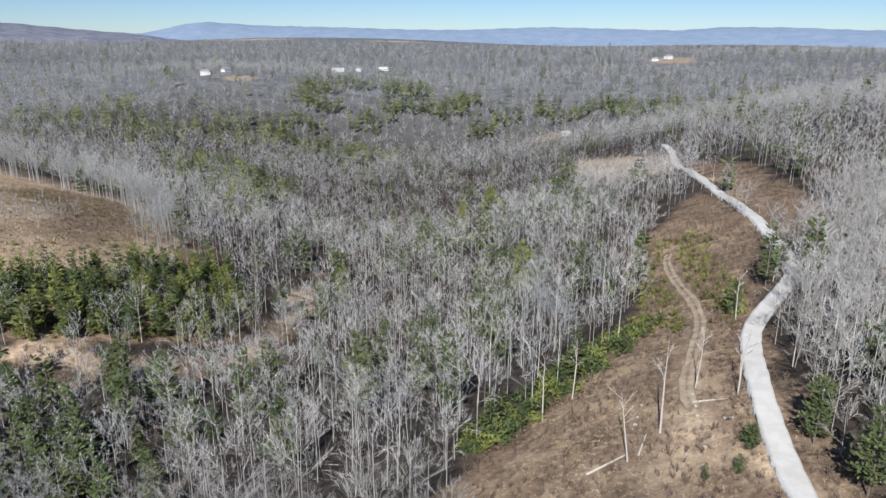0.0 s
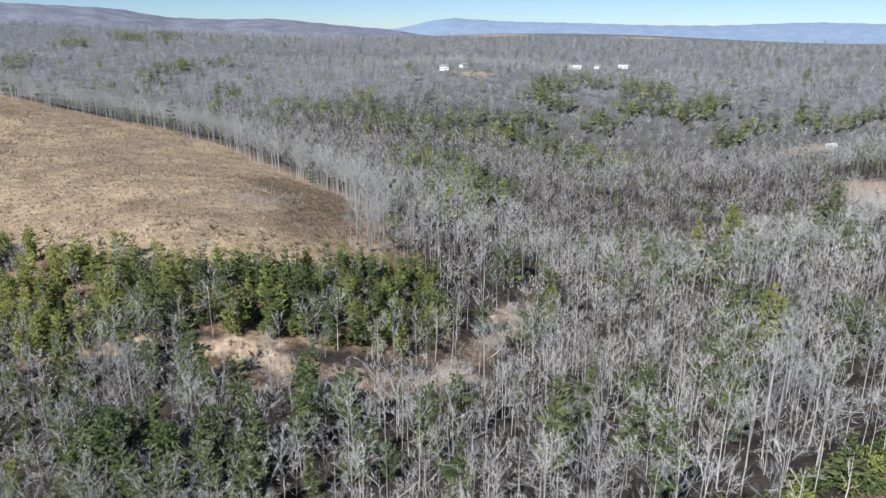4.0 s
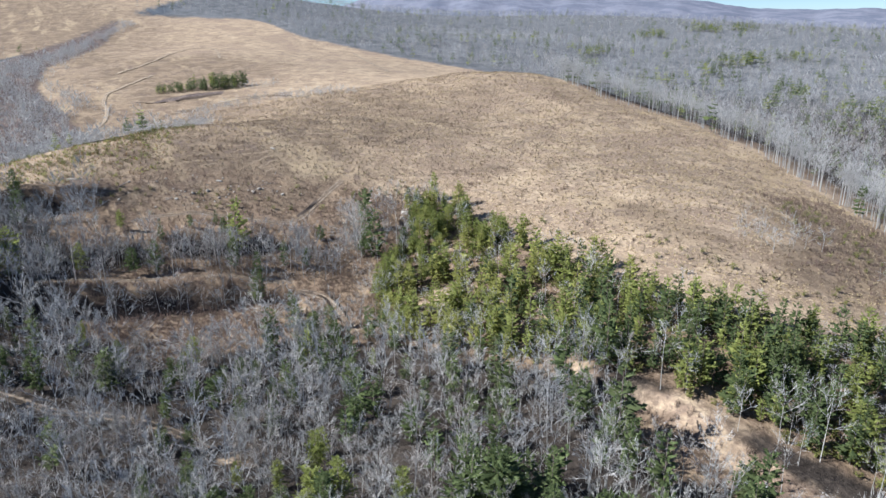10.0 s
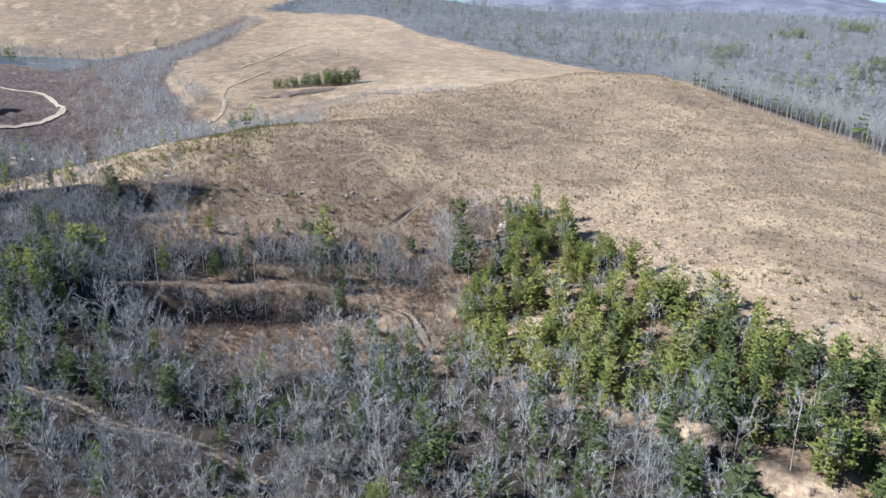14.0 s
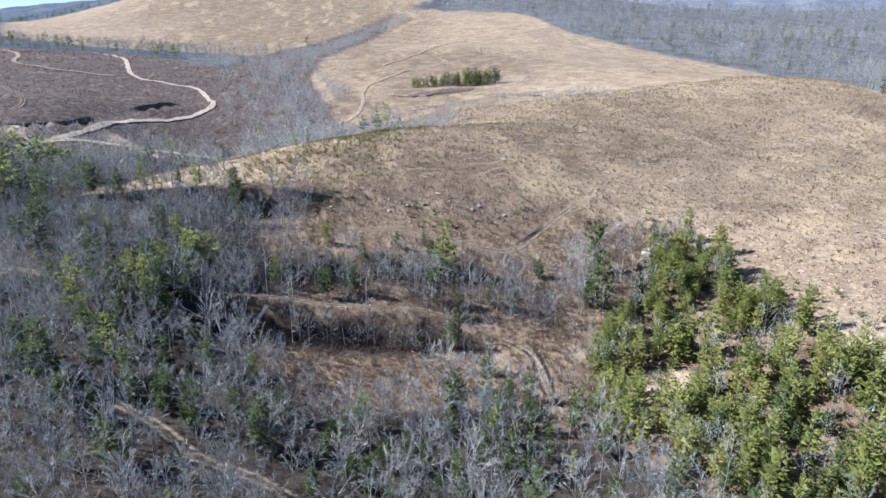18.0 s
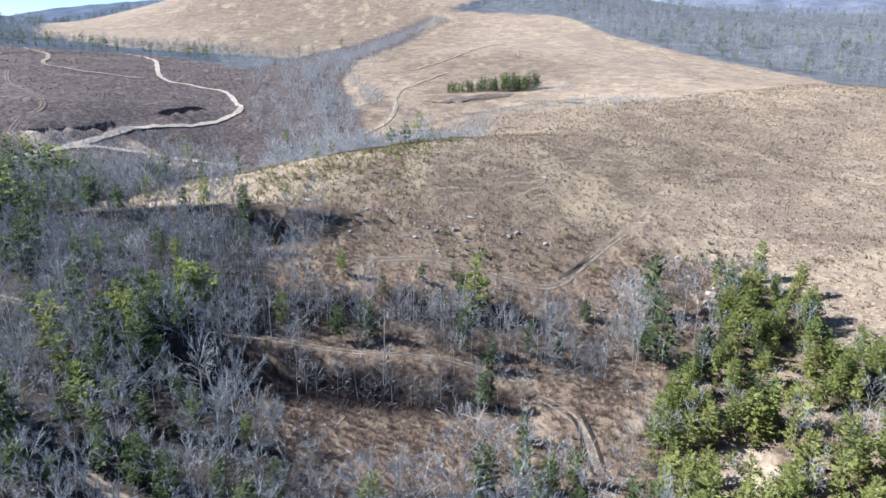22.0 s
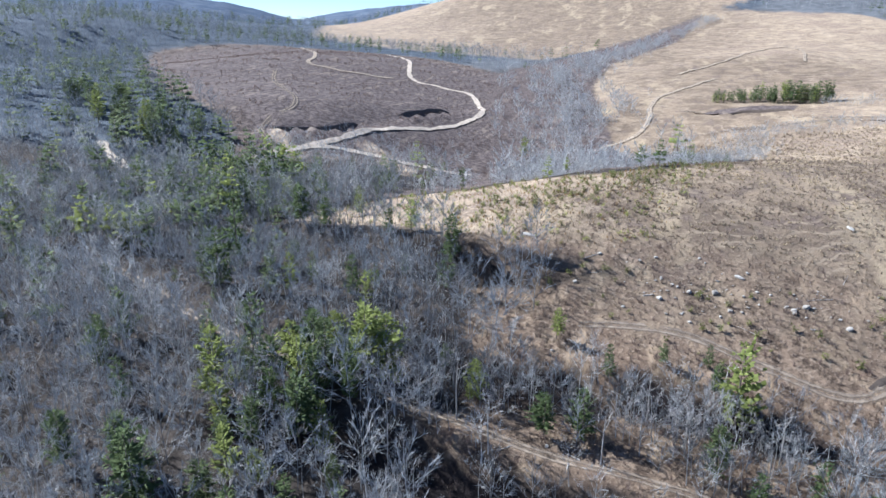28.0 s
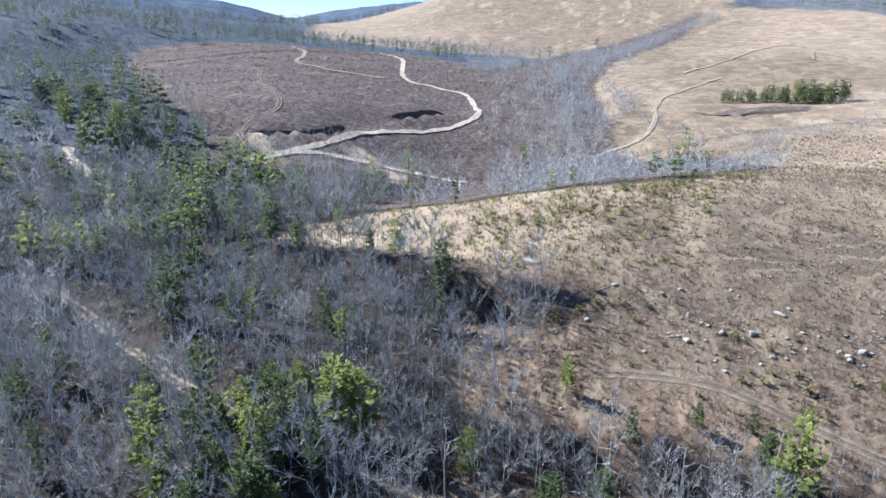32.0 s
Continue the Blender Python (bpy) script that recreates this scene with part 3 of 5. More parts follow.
def way(name, line, width, mat, label, category, lift=0.12, flat=False):
    """A worn way: two slightly sunk wheel lanes and a ragged edge that dips into the ground."""
    p = resample(line, 2.0 if width > 3 else 1.6)
    d = np.gradient(p, axis=0)
    d /= np.hypot(d[:, 0], d[:, 1])[:, None] + 1e-9
    nrm = np.stack([-d[:, 1], d[:, 0]], 1)
    prof = [(-0.6, -0.5, 0.0), (-0.5, 0.0, 0.3), (-0.36, 0.03, 0.75), (-0.24, -0.04, 1.0), (0, 0.06, 0.65), (0.24, -0.04, 1.0), (0.36, 0.03, 0.75), (0.5, 0.0, 0.3), (0.6, -0.5, 0.0)]
    s = np.arange(len(p))
    rough = 2.2 if mat is M_PALEDIRT else 0.35 if mat is M_GRAVEL else 1.0
    rag = 1 + rough * 0.13 * np.sin(s * 0.7 + len(line)) * np.sin(s * 0.23) + 0.05 * np.sin(s * 2.1)
    if flat:
        top = np.max([height(*(p + nrm * (u * width)).T) for u in (-0.5, 0, 0.5)], 0)
        top = np.convolve(np.pad(top, 2, "edge"), np.ones(5) / 5, "valid")
    fade = np.clip(np.minimum(s, len(p) - 1 - s) / 4.0, 0, 1)
    cols, mids = [], []
    for u, dz, m in prof:
        xy = p + nrm * (u * width * rag)[:, None]
        z = (np.where(abs(u) > 0.55, top - 1.2, top) if flat else height(xy[:, 0], xy[:, 1])) + lift + dz
        cols.append(np.column_stack([xy, z]))
        mids.append(m * fade)
    v = np.stack(cols, 1).reshape(-1, 3)
    k = len(prof)
    i = (np.arange(len(p) - 1)[:, None] * k + np.arange(k - 1)[None]).ravel()
    me = mesh_from(name, v, np.stack([i, i + 1, i + k + 1, i + k], 1), mat)
    me.polygons.foreach_set("use_smooth", np.ones(len(me.polygons), bool))
    a = me.attributes.new("middle", "FLOAT", "POINT")
    a.data.foreach_set("value", np.stack(mids, 1).ravel().astype(np.float32))
    return tagged(new(name, me), label, category, kind="structure")


way("road", ROAD, 3.9, M_GRAVEL, "pale crushed-gravel road winding along the wooded slope", "road", 0.2, True)
way("track", DIRT_SPUR, 3.4, M_SAND, "faint sandy track through yellow-green brush", "track")
way("track", BEND_SPUR, 4.5, M_SAND, "sandy spur track beside the gravel road", "track")
way("track", BENCH, 3.6, M_DIRT, "brown dirt track along the wooded bench", "track")
way("track", LOW, 3.6, M_DIRT, "brown dirt track in the valley woods", "track")
way("track", BERM, 3.4, M_DIRT, "eroded dirt track climbing the cut slope", "track")
way("road", FAR_ROAD, 4.8, M_PALEDIRT, "pale dirt haul road looping up the brown hill", "road", 0.5)
way("road", FAR_ROAD_LOW, 5.0, M_PALEDIRT, "pale dirt haul road along the foot of the hill", "road", 0.5)
way("track", FAR_PATH, 4.5, M_DIRT, "dirt track climbing the brown hill", "track", 0.5)
way("track", FAR_TOP, 4.5, M_SAND, "dirt track over the brown hilltop", "track", 0.6)
way("road", WEST_ROAD, 5.0, M_PALEDIRT, "pale dirt road below the tall pines", "road", 0.5)
way("track", FIELD_TRACK, 4.0, M_SAND, "pale dirt track across the dry field", "track", 0.5)
way("track", FIELD_EDGE, 3.4, M_DIRT, "worn dirt track behind the grassy ridge", "track", 0.5)
way("track", FIELD_CUT, 5.0, M_DIRT, "brown cut bank beside the dry field", "track", 0.5)
way("track", [(-229, 131), (-224, 133), (-213, 132.4), (-206, 132.6)], 0.8, M_RUT, "dark wheel rut in the valley track", "track", 0.2)
way("track", [(-230, 133.5), (-225, 135), (-216, 135.4), (-206, 134.8)], 0.8, M_RUT, "dark wheel rut in the valley track", "track", 0.2)
way("track", FIELD_CROSS, 5.0, M_SAND, "faint pale track across the saddle of the field", "track", 0.5)
way("track", FIELD_LOOP, 4.0, M_SAND, "pale dirt track looping over the far field", "track", 0.6)


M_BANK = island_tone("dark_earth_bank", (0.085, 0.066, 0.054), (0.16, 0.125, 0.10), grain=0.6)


def cut_bank(line, h, label, back=14.0):
    """A raw cut face along a way, its foot to the right of the line's run."""
    p = resample(line, 2.5)
    d = np.gradient(p, axis=0)
    d /= np.hypot(d[:, 0], d[:, 1])[:, None] + 1e-9
    nrm = np.stack([-d[:, 1], d[:, 0]], 1)
    s = np.arange(len(p))
    ends = np.sqrt(np.clip(np.minimum(s, len(p) - 1 - s) / 5.0, 0, 1))
    top = 0.75 * h * ends * (1 + 0.12 * np.sin(s * 0.9) * np.sin(s * 0.37) + 0.05 * np.sin(s * 2.3))
    cols = []
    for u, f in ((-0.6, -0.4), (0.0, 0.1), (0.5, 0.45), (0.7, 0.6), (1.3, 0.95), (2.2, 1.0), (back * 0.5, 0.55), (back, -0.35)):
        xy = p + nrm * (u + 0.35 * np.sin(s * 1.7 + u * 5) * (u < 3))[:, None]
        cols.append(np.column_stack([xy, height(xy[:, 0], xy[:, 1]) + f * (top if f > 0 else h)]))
    v = np.stack(cols, 1)
    k = v.shape[1]
    i = (np.arange(len(p) - 1)[:, None] * k + np.arange(k - 1)[None]).ravel()
    me = mesh_from("bank", v.reshape(-1, 3), np.stack([i, i + 1, i + k + 1, i + k], 1), M_BANK)
    me.materials.append(M_GROUND)
    me.polygons.foreach_set("material_index", np.tile((0, 0, 0, 0, 1, 1, 1), len(p) - 1).astype(np.int32))
    for name in ("brush", "far_hill") if p[0][0] < -400 else ("brush",):
        a = me.attributes.new(name, "FLOAT", "POINT")
        a.data.foreach_set("value", np.ones(len(p) * k, np.float32))
    return tagged(new("bank", me), label, "bank", kind="structure")


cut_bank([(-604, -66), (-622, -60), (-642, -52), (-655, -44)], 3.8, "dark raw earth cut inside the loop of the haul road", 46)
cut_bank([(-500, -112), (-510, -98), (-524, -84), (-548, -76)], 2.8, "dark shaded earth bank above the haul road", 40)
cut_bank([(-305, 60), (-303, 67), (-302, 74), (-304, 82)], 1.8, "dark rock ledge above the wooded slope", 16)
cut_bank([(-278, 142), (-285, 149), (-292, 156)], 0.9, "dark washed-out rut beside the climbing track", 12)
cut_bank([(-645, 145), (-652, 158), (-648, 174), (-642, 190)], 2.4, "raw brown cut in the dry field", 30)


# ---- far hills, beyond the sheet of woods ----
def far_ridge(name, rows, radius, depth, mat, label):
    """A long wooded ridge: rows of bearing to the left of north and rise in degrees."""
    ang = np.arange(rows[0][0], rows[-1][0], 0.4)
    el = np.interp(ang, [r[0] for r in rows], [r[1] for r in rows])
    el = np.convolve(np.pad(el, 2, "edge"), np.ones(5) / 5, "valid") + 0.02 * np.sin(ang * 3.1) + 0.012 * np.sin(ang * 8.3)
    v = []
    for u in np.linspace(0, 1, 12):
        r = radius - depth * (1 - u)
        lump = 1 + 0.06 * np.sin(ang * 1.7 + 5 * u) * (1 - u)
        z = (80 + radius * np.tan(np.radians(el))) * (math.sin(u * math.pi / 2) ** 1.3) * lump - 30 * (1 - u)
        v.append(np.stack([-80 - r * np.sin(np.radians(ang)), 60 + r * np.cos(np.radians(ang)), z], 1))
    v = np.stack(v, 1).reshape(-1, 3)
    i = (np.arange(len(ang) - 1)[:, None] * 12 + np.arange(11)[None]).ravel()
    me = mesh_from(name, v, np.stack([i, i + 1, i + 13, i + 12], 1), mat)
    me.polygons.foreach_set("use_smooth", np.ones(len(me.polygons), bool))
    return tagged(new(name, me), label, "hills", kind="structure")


# The blue of these ridges is distance haze put into the base colour.
def hazy_far_material(name, a, b_):
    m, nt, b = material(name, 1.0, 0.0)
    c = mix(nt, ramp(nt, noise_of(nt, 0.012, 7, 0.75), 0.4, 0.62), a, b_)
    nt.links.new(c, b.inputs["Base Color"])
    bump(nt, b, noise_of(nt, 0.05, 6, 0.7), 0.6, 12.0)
    return m


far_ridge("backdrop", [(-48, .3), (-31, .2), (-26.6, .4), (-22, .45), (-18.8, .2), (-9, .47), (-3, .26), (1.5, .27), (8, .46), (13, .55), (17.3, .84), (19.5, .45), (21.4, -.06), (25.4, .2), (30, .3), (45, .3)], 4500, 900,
          hazy_far_material("hazy_blue_hills", (0.20, 0.27, 0.38), (0.24, 0.31, 0.42)), "distant blue wooded hills along the horizon")
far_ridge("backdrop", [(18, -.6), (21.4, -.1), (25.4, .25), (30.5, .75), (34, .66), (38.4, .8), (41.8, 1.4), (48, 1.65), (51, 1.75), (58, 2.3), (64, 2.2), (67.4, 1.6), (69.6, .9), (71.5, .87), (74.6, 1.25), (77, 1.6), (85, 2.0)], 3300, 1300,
          hazy_far_material("hazy_mountain_woods", (0.15, 0.165, 0.215), (0.22, 0.23, 0.28)), "long grey-blue wooded mountain behind the fields")
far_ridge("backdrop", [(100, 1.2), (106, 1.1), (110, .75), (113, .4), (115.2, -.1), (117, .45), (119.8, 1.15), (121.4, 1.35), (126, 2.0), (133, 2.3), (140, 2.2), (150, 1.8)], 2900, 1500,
          hazy_far_material("hazy_mountain_woods_west", (0.09, 0.115, 0.16), (0.15, 0.175, 0.215)), "dark blue-grey wooded mountain beyond the brown hill")


# ---- trees ----
rng = np.random.default_rng(7)


class Build:
    """Gathers tapered limbs and leaf blades as triangles."""

    def __init__(self):
        self.v, self.f, self.n = [], [], 0

    def add(self, v, f):
        self.v.append(np.asarray(v, float))
        self.f.append(np.asarray(f, int) + self.n)
        self.n += len(v)

    def limb(self, a, b, ra, rb, sides=3):
        a, b = np.asarray(a, float), np.asarray(b, float)
        d = b - a
        d /= np.linalg.norm(d) + 1e-9
        u = np.cross(d, (0.31, 0.87, 0.2))
        u /= np.linalg.norm(u) + 1e-9
        w = np.cross(d, u)
        ang = np.arange(sides) * 2 * math.pi / sides
        ring = np.cos(ang)[:, None] * u + np.sin(ang)[:, None] * w
        i = np.arange(sides)
        j = (i + 1) % sides
        if rb < 0.004:
            self.add(np.vstack([a + ring * ra, b[None]]), np.stack([i, j, np.full(sides, sides)], 1))
        else:
            self.add(np.vstack([a + ring * ra, b + ring * rb]), np.vstack([np.stack([i, j, sides + j], 1), np.stack([i, sides + j, sides + i], 1)]))

    def twig(self, a, b, w):
        """A twig thinner than a finger: one long tapering sliver."""
        a, b = np.asarray(a, float), np.asarray(b, float)
        u = np.cross(b - a, rng.normal(0, 1, 3))
        u *= w / (np.linalg.norm(u) + 1e-9)
        self.add(np.stack([a - u, a + u, b]), [(0, 1, 2)])

    def blade(self, a, b, width, lift=0.0):
        """A tapering spray of needles or grass, folded along its middle."""
        a, b = np.asarray(a, float), np.asarray(b, float)
        d = b - a
        u = np.cross(d, (0, 0, 1.0)) + 1e-6
        u *= width / np.linalg.norm(u)
        m = a + 0.45 * d + np.array((0, 0, lift))
        lo = a + 0.5 * d - np.array((0, 0, 0.5 * width))
        self.add(np.stack([a, lo + u, b, lo - u, m]), [(0, 1, 4), (1, 2, 4), (2, 3, 4), (3, 0, 4)])

    def kite(self, a, b, width):
        """A flat diamond of needles."""
        d = b - a
        u = np.cross(d, (0.3, 0.2, 1.0))
        u *= width / (np.linalg.norm(u) + 1e-9)
        m = a + 0.55 * d
        self.add(np.stack([a, m + u, b, m - u]), [(0, 1, 2), (0, 2, 3)])

    def arrays(self):
        return np.vstack(self.v), np.vstack(self.f)


def unit(v):
    return np.asarray(v, float) / (np.linalg.norm(v) + 1e-9)


def bare_tree(r, h, detail, spreading=False, stout=1.0):
    """Trunk and crown of a leafless hardwood of height h. detail 3: near, 0: far off.
    Woodland trees carry a straight bole and a narrow crown of rising limbs; spreading trees fork low."""
    trunk, crown = Build(), Build()
    lean = r.normal(0, 0.05 if spreading else 0.022, 2)
    pts = [np.array((0, 0, -0.4))]
    fr = ((0.8,), (0.45, 0.9), (0.45, 0.94), (0.28, 0.5, 0.72, 0.95), (0.45, 0.92), (0.7,))[detail]
    for q in fr:
        pts.append(np.array((*(lean * h * q + r.normal(0, (0.022 if spreading else 0.01) * h, 2) * (q > 0.4)), h * q)))
    rad = (0.0042, 0.0042, 0.0058, 0.0072, 0.005, 0.009)[detail] * h * stout + 0.02
    rads = [rad * (1 - 0.95 * max(p[2], 0) / h) for p in pts]
    for a, b, ra, rb in zip(pts, pts[1:], rads, rads[1:]):
        if detail in (0, 5):
            trunk.limb(a, b, ra, 0)
        else:
            trunk.limb(a, b, ra, max(rb, 0.02), (3, 4, 6, 3)[detail - 1])

    def on_trunk(q):
        z = q * h
        for a, b in zip(pts, pts[1:]):
            if z <= b[2] + 1e-6:
                return a + (b - a) * (z - a[2]) / (b[2] - a[2])
        return pts[-1]

    n1, n2, n3 = ((5, 4, 1), (6, 5, 2), (8, 6, 10 if spreading else 6), (10, 8, 8), (7, 5, 4), (6, 5, 3))[detail]
    w1, w2, w3 = ((0.12, 0.09, 0.075), (0.07, 0.048, 0.038), (0.05, 0.03, 0.022), (0.055, 0.022, 0.014), (0.06, 0.042, 0.03), (0.14, 0.11, 0.10))[detail]
    q0, q1 = (0.12, 0.7) if spreading else (r.uniform(0.34, 0.5), 0.9)
    wide = h * r.uniform(0.30, 0.40)
    core = np.array((*(lean * h * 0.56), 0.56 * h))
    az = r.uniform(0, 6.28)
    for k in range(n1):
        f = (k + r.uniform(0, 0.8)) / n1
        q = q0 + (q1 - q0) * f
        az += 2.4 + r.normal(0, 0.45)
        s = on_trunk(q)
        if spreading:
            rise = -0.35 + 1.35 * f + r.normal(0, 0.12)
            flat = math.sqrt(max(0.08, 1 - min(rise, 1) ** 2))
            e = core + np.array((math.cos(az) * flat * wide, math.sin(az) * flat * wide, rise * 0.46 * h)) * r.uniform(0.75, 1.08)
            if e[2] < s[2] + 0.06 * h:
                e[2] = s[2] + r.uniform(0.06, 0.14) * h
        else:
            up = r.uniform(0.45, 0.95) + 1.0 * f
            e = s + unit((math.cos(az), math.sin(az), up)) * h * r.uniform(0.27, 0.42) * (1.1 - 0.5 * f)
            e[2] = min(e[2], h * r.uniform(0.97, 1.05))
        ln = np.linalg.norm(e - s)
        d = (e - s) / ln
        bow = s + (e - s) * 0.5 + r.normal(0, (0.06 if spreading else 0.03) * ln, 3) + (0, 0, -0.07 * ln)
        rr = 0.36 * rad * (1.2 - q) + 0.015
        if detail == 3:
            crown.limb(s, bow, rr, rr * 0.55)
            crown.limb(bow, e, rr * 0.55, 0)
        elif detail in (2, 4):
            crown.limb(s, bow, rr, 0)
            crown.twig(s + (bow - s) * 0.6, e, 0.04)
        else:
            crown.twig(s, e, w1)
        for j in range(n2):
            t = r.uniform(0.35, 1.0)
            b0 = s + (bow - s) * t / 0.5 if t < 0.5 else bow + (e - bow) * (t - 0.5) / 0.5
            if spreading:
                d2 = unit(0.6 * d + 0.55 * unit(b0 - core * (1, 1, 0.8)) + r.normal(0, 0.42, 3) + (0, 0, 0.18))
                l2 = (0.075 * h + 0.14 * ln) * r.uniform(0.7, 1.25)
            else:
                d2 = unit(0.7 * d + r.normal(0, 0.45, 3) + (0, 0, 0.3))
                l2 = (0.07 * h + 0.24 * ln) * r.uniform(0.6, 1.2)
            e2 = b0 + d2 * l2
            if detail == 3:
                crown.limb(b0, e2, w2, 0)
            else:
                crown.twig(b0, e2, w2)
            for _ in range(n3):
                c0 = b0 + d2 * l2 * r.uniform(0.25, 0.95)
                crown.twig(c0, c0 + unit(d2 + r.normal(0, 0.45, 3) + (0, 0, 0.16)) * l2 * r.uniform(0.4, 0.8), w3)
    return trunk.arrays(), crown.arrays()


def pine_tree(r, h, detail):
    """Trunk and crown of a white pine: uneven tiers of boughs that end in soft tufts of needles."""
    trunk, crown = Build(), Build()
    sides = (3, 3, 4, 6)[detail]
    trunk.limb((0, 0, -0.4), (r.normal(0, 0.1), r.normal(0, 0.1), h * 0.6), 0.012 * h, 0.007 * h, sides)
    trunk.limb((0, 0, h * 0.6), (0, 0, h), 0.007 * h, 0.0, sides)
    base = r.uniform(0.05, 0.24)
    slim = r.uniform(0.17, 0.25)
    wh, nb, ns = ((6, 5, 0), (8, 6, 1), (11, 6, 4), (15, 7, 9))[detail]
    lop, side = r.uniform(0, 0.35), r.uniform(0, 6.28)
    for k in range(wh):
        q = base + (0.98 - base) * (k + r.uniform(-0.4, 0.4)) / wh
        f = np.clip((q - base) / (1 - base), 0, 1)
        full = min(1.0, 0.55 + 2.2 * f) * max(0.05, 1 - f ** 2.3) ** 0.8
        reach = h * slim * full * r.uniform(0.65, 1.25) + 0.25
        a0 = r.uniform(0, 6.28)
        for b in range(nb):
            if r.random() < 0.14:
                continue
            az = a0 + b * 6.283 / nb + r.normal(0, 0.3)
            ln = reach * r.uniform(0.55, 1.25) * (1 + lop * math.cos(az - side))
            d = np.array((math.cos(az), math.sin(az), r.uniform(-0.12, 0.22) + 0.45 * f))
            s = np.array((0, 0, h * q))
            e = s + d * ln
            crown.blade(s + d * ln * 0.1, e, (0.42, 0.34, 0.20, 0.12)[detail] * ln, 0.12 * ln)
            for _ in range(ns):
                c0 = s + d * ln * r.uniform(0.35, 1.0) + r.normal(0, 0.07 * ln + 0.05, 3)
                d2 = unit(0.7 * d + r.normal(0, 0.6, 3) + (0, 0, 0.35))
                crown.kite(c0, c0 + d2 * (0.25 + ln * r.uniform(0.14, 0.30)), (0.3, 0.22, 0.17, 0.12)[detail] * (0.5 + 0.5 * ln))
    crown.blade((0, 0, h * 0.92), (0.1, 0.1, h * 1.01), 0.14)
    return trunk.arrays(), crown.arrays()


def bush(r, h, stems, leafy):
    b = Build()
    for _ in range(stems):
        az, out = r.uniform(0, 6.28), r.uniform(0.15, 0.6) * h
        top = np.array((math.cos(az) * out, math.sin(az) * out, h * r.uniform(0.6, 1.05)))
        root = np.array((*r.normal(0, 0.12 * h, 2), -0.1))
        if leafy:
            for _k in range(6):
                c = root + (top - root) * r.uniform(0.25, 1.0)
                b.kite(c, c + r.normal(0, 0.21 * h, 3) * (1, 1, 0.7), 0.085 * h)
        else:
            b.twig(root, top, 0.045)
            c = root + (top - root) * r.uniform(0.3, 0.7)
            b.twig(c, c + r.normal(0, 0.25 * h, 3) + (0, 0, 0.25 * h), 0.04)
    return b.arrays()


def tuft(r, h):
    b = Build()
    for _ in range(5):
        az = r.uniform(0, 6.28)
        p = r.normal(0, 0.22, 2)
        b.add([(p[0] - 0.16 * math.sin(az), p[1] + 0.16 * math.cos(az), -0.05), (p[0] + 0.16 * math.sin(az), p[1] - 0.16 * math.cos(az), -0.05), (p[0] + 0.3 * math.cos(az), p[1] + 0.3 * math.sin(az), h * r.uniform(0.6, 1.1))], [(0, 1, 2)])
    return b.arrays()


def strew(name, templates, x, y, scale, mat, label, category, sink=0.0, flat=1.0):
    """One object of many plants that nobody would count."""
    if not len(x):
        return
    z = height(x, y) - sink
    pick = rng.integers(0, len(templates), len(x))
    V, F, W, n = [], [], [], 0
    for k, (tv, tf) in enumerate(templates):
        i = np.flatnonzero(pick == k)
        if not len(i):
            continue
        a = rng.uniform(0, 6.283, len(i))
        s = scale[i]
        c, sn = np.cos(a) * s, np.sin(a) * s
        px = tv[None, :, 0] * c[:, None] - tv[None, :, 1] * sn[:, None] + x[i][:, None]
        py = tv[None, :, 0] * sn[:, None] + tv[None, :, 1] * c[:, None] + y[i][:, None]
        pz = tv[None, :, 2] * (s * rng.uniform(0.88, 1.12, len(i)))[:, None] * flat + z[i][:, None]
        V.append(np.stack([px, py, pz], 2).reshape(-1, 3))
        F.append((tf[None] + (n + np.arange(len(i)) * len(tv))[:, None, None]).reshape(-1, 3))
        W.append(np.repeat(i * 7 % 11 % (len(mat) if isinstance(mat, tuple) else 1), len(tf)))
        n += len(i) * len(tv)
    mats = mat if isinstance(mat, tuple) else (mat,)
    me = mesh_from(name, np.vstack(V), np.vstack(F), mats[0])
    if len(mats) > 1:
        for m in mats[1:]:
            me.materials.append(m)
        me.polygons.foreach_set("material_index", np.concatenate(W).astype(np.int32))
    tagged(new(name, me), label, category, kind="stuff")


def spread(x0, x1, y0, y1, step):
    """Jittered places over a stretch of the plan."""
    gx, gy = np.meshgrid(np.arange(x0, x1, step), np.arange(y0, y1, step))
    x = gx.ravel() + rng.uniform(-0.5, 0.5, gx.size) * step
    y = gy.ravel() + rng.uniform(-0.5, 0.5, gx.size) * step
    return x, y


def sector(x, y):
    """The part of the land that faces the flight."""
    b = np.degrees(np.arctan2(-(x + 60), y - 40))
    return ((b > -52) & (b < 152)) | (np.hypot(x + 60, y - 80) < 170)


def lumps(x, y, s, seed):
    """Smooth patches between 0 and 1."""
    v = np.zeros(len(x))
    g = np.random.default_rng(seed)
    for _ in range(7):
        a, ph, k = g.uniform(0, 6.28), g.uniform(0, 6.28), g.uniform(0.6, 1.7) / s
        v += np.sin((x * math.cos(a) + y * math.sin(a)) * k * 6.283 + ph)
    return 1 / (1 + np.exp(-1.3 * v))


def is_open(x, y):
    o = np.zeros(len(x), bool)
    for p in OPEN:
        o |= inside(p, x, y)
    return o


def way_gap(x, y):
    d = np.full(len(x), 1e9)
    for w in WAYS:
        d = np.minimum(d, near_line(w, x, y))
    return d


# flight line on the plan, to tell near woods from far ones
LINE = [(0, 0), (-2, 30), (-10, 56), (-30, 77), (-54, 86), (-90, 92), (-122, 92), (-160, 86), (-200, 76)]
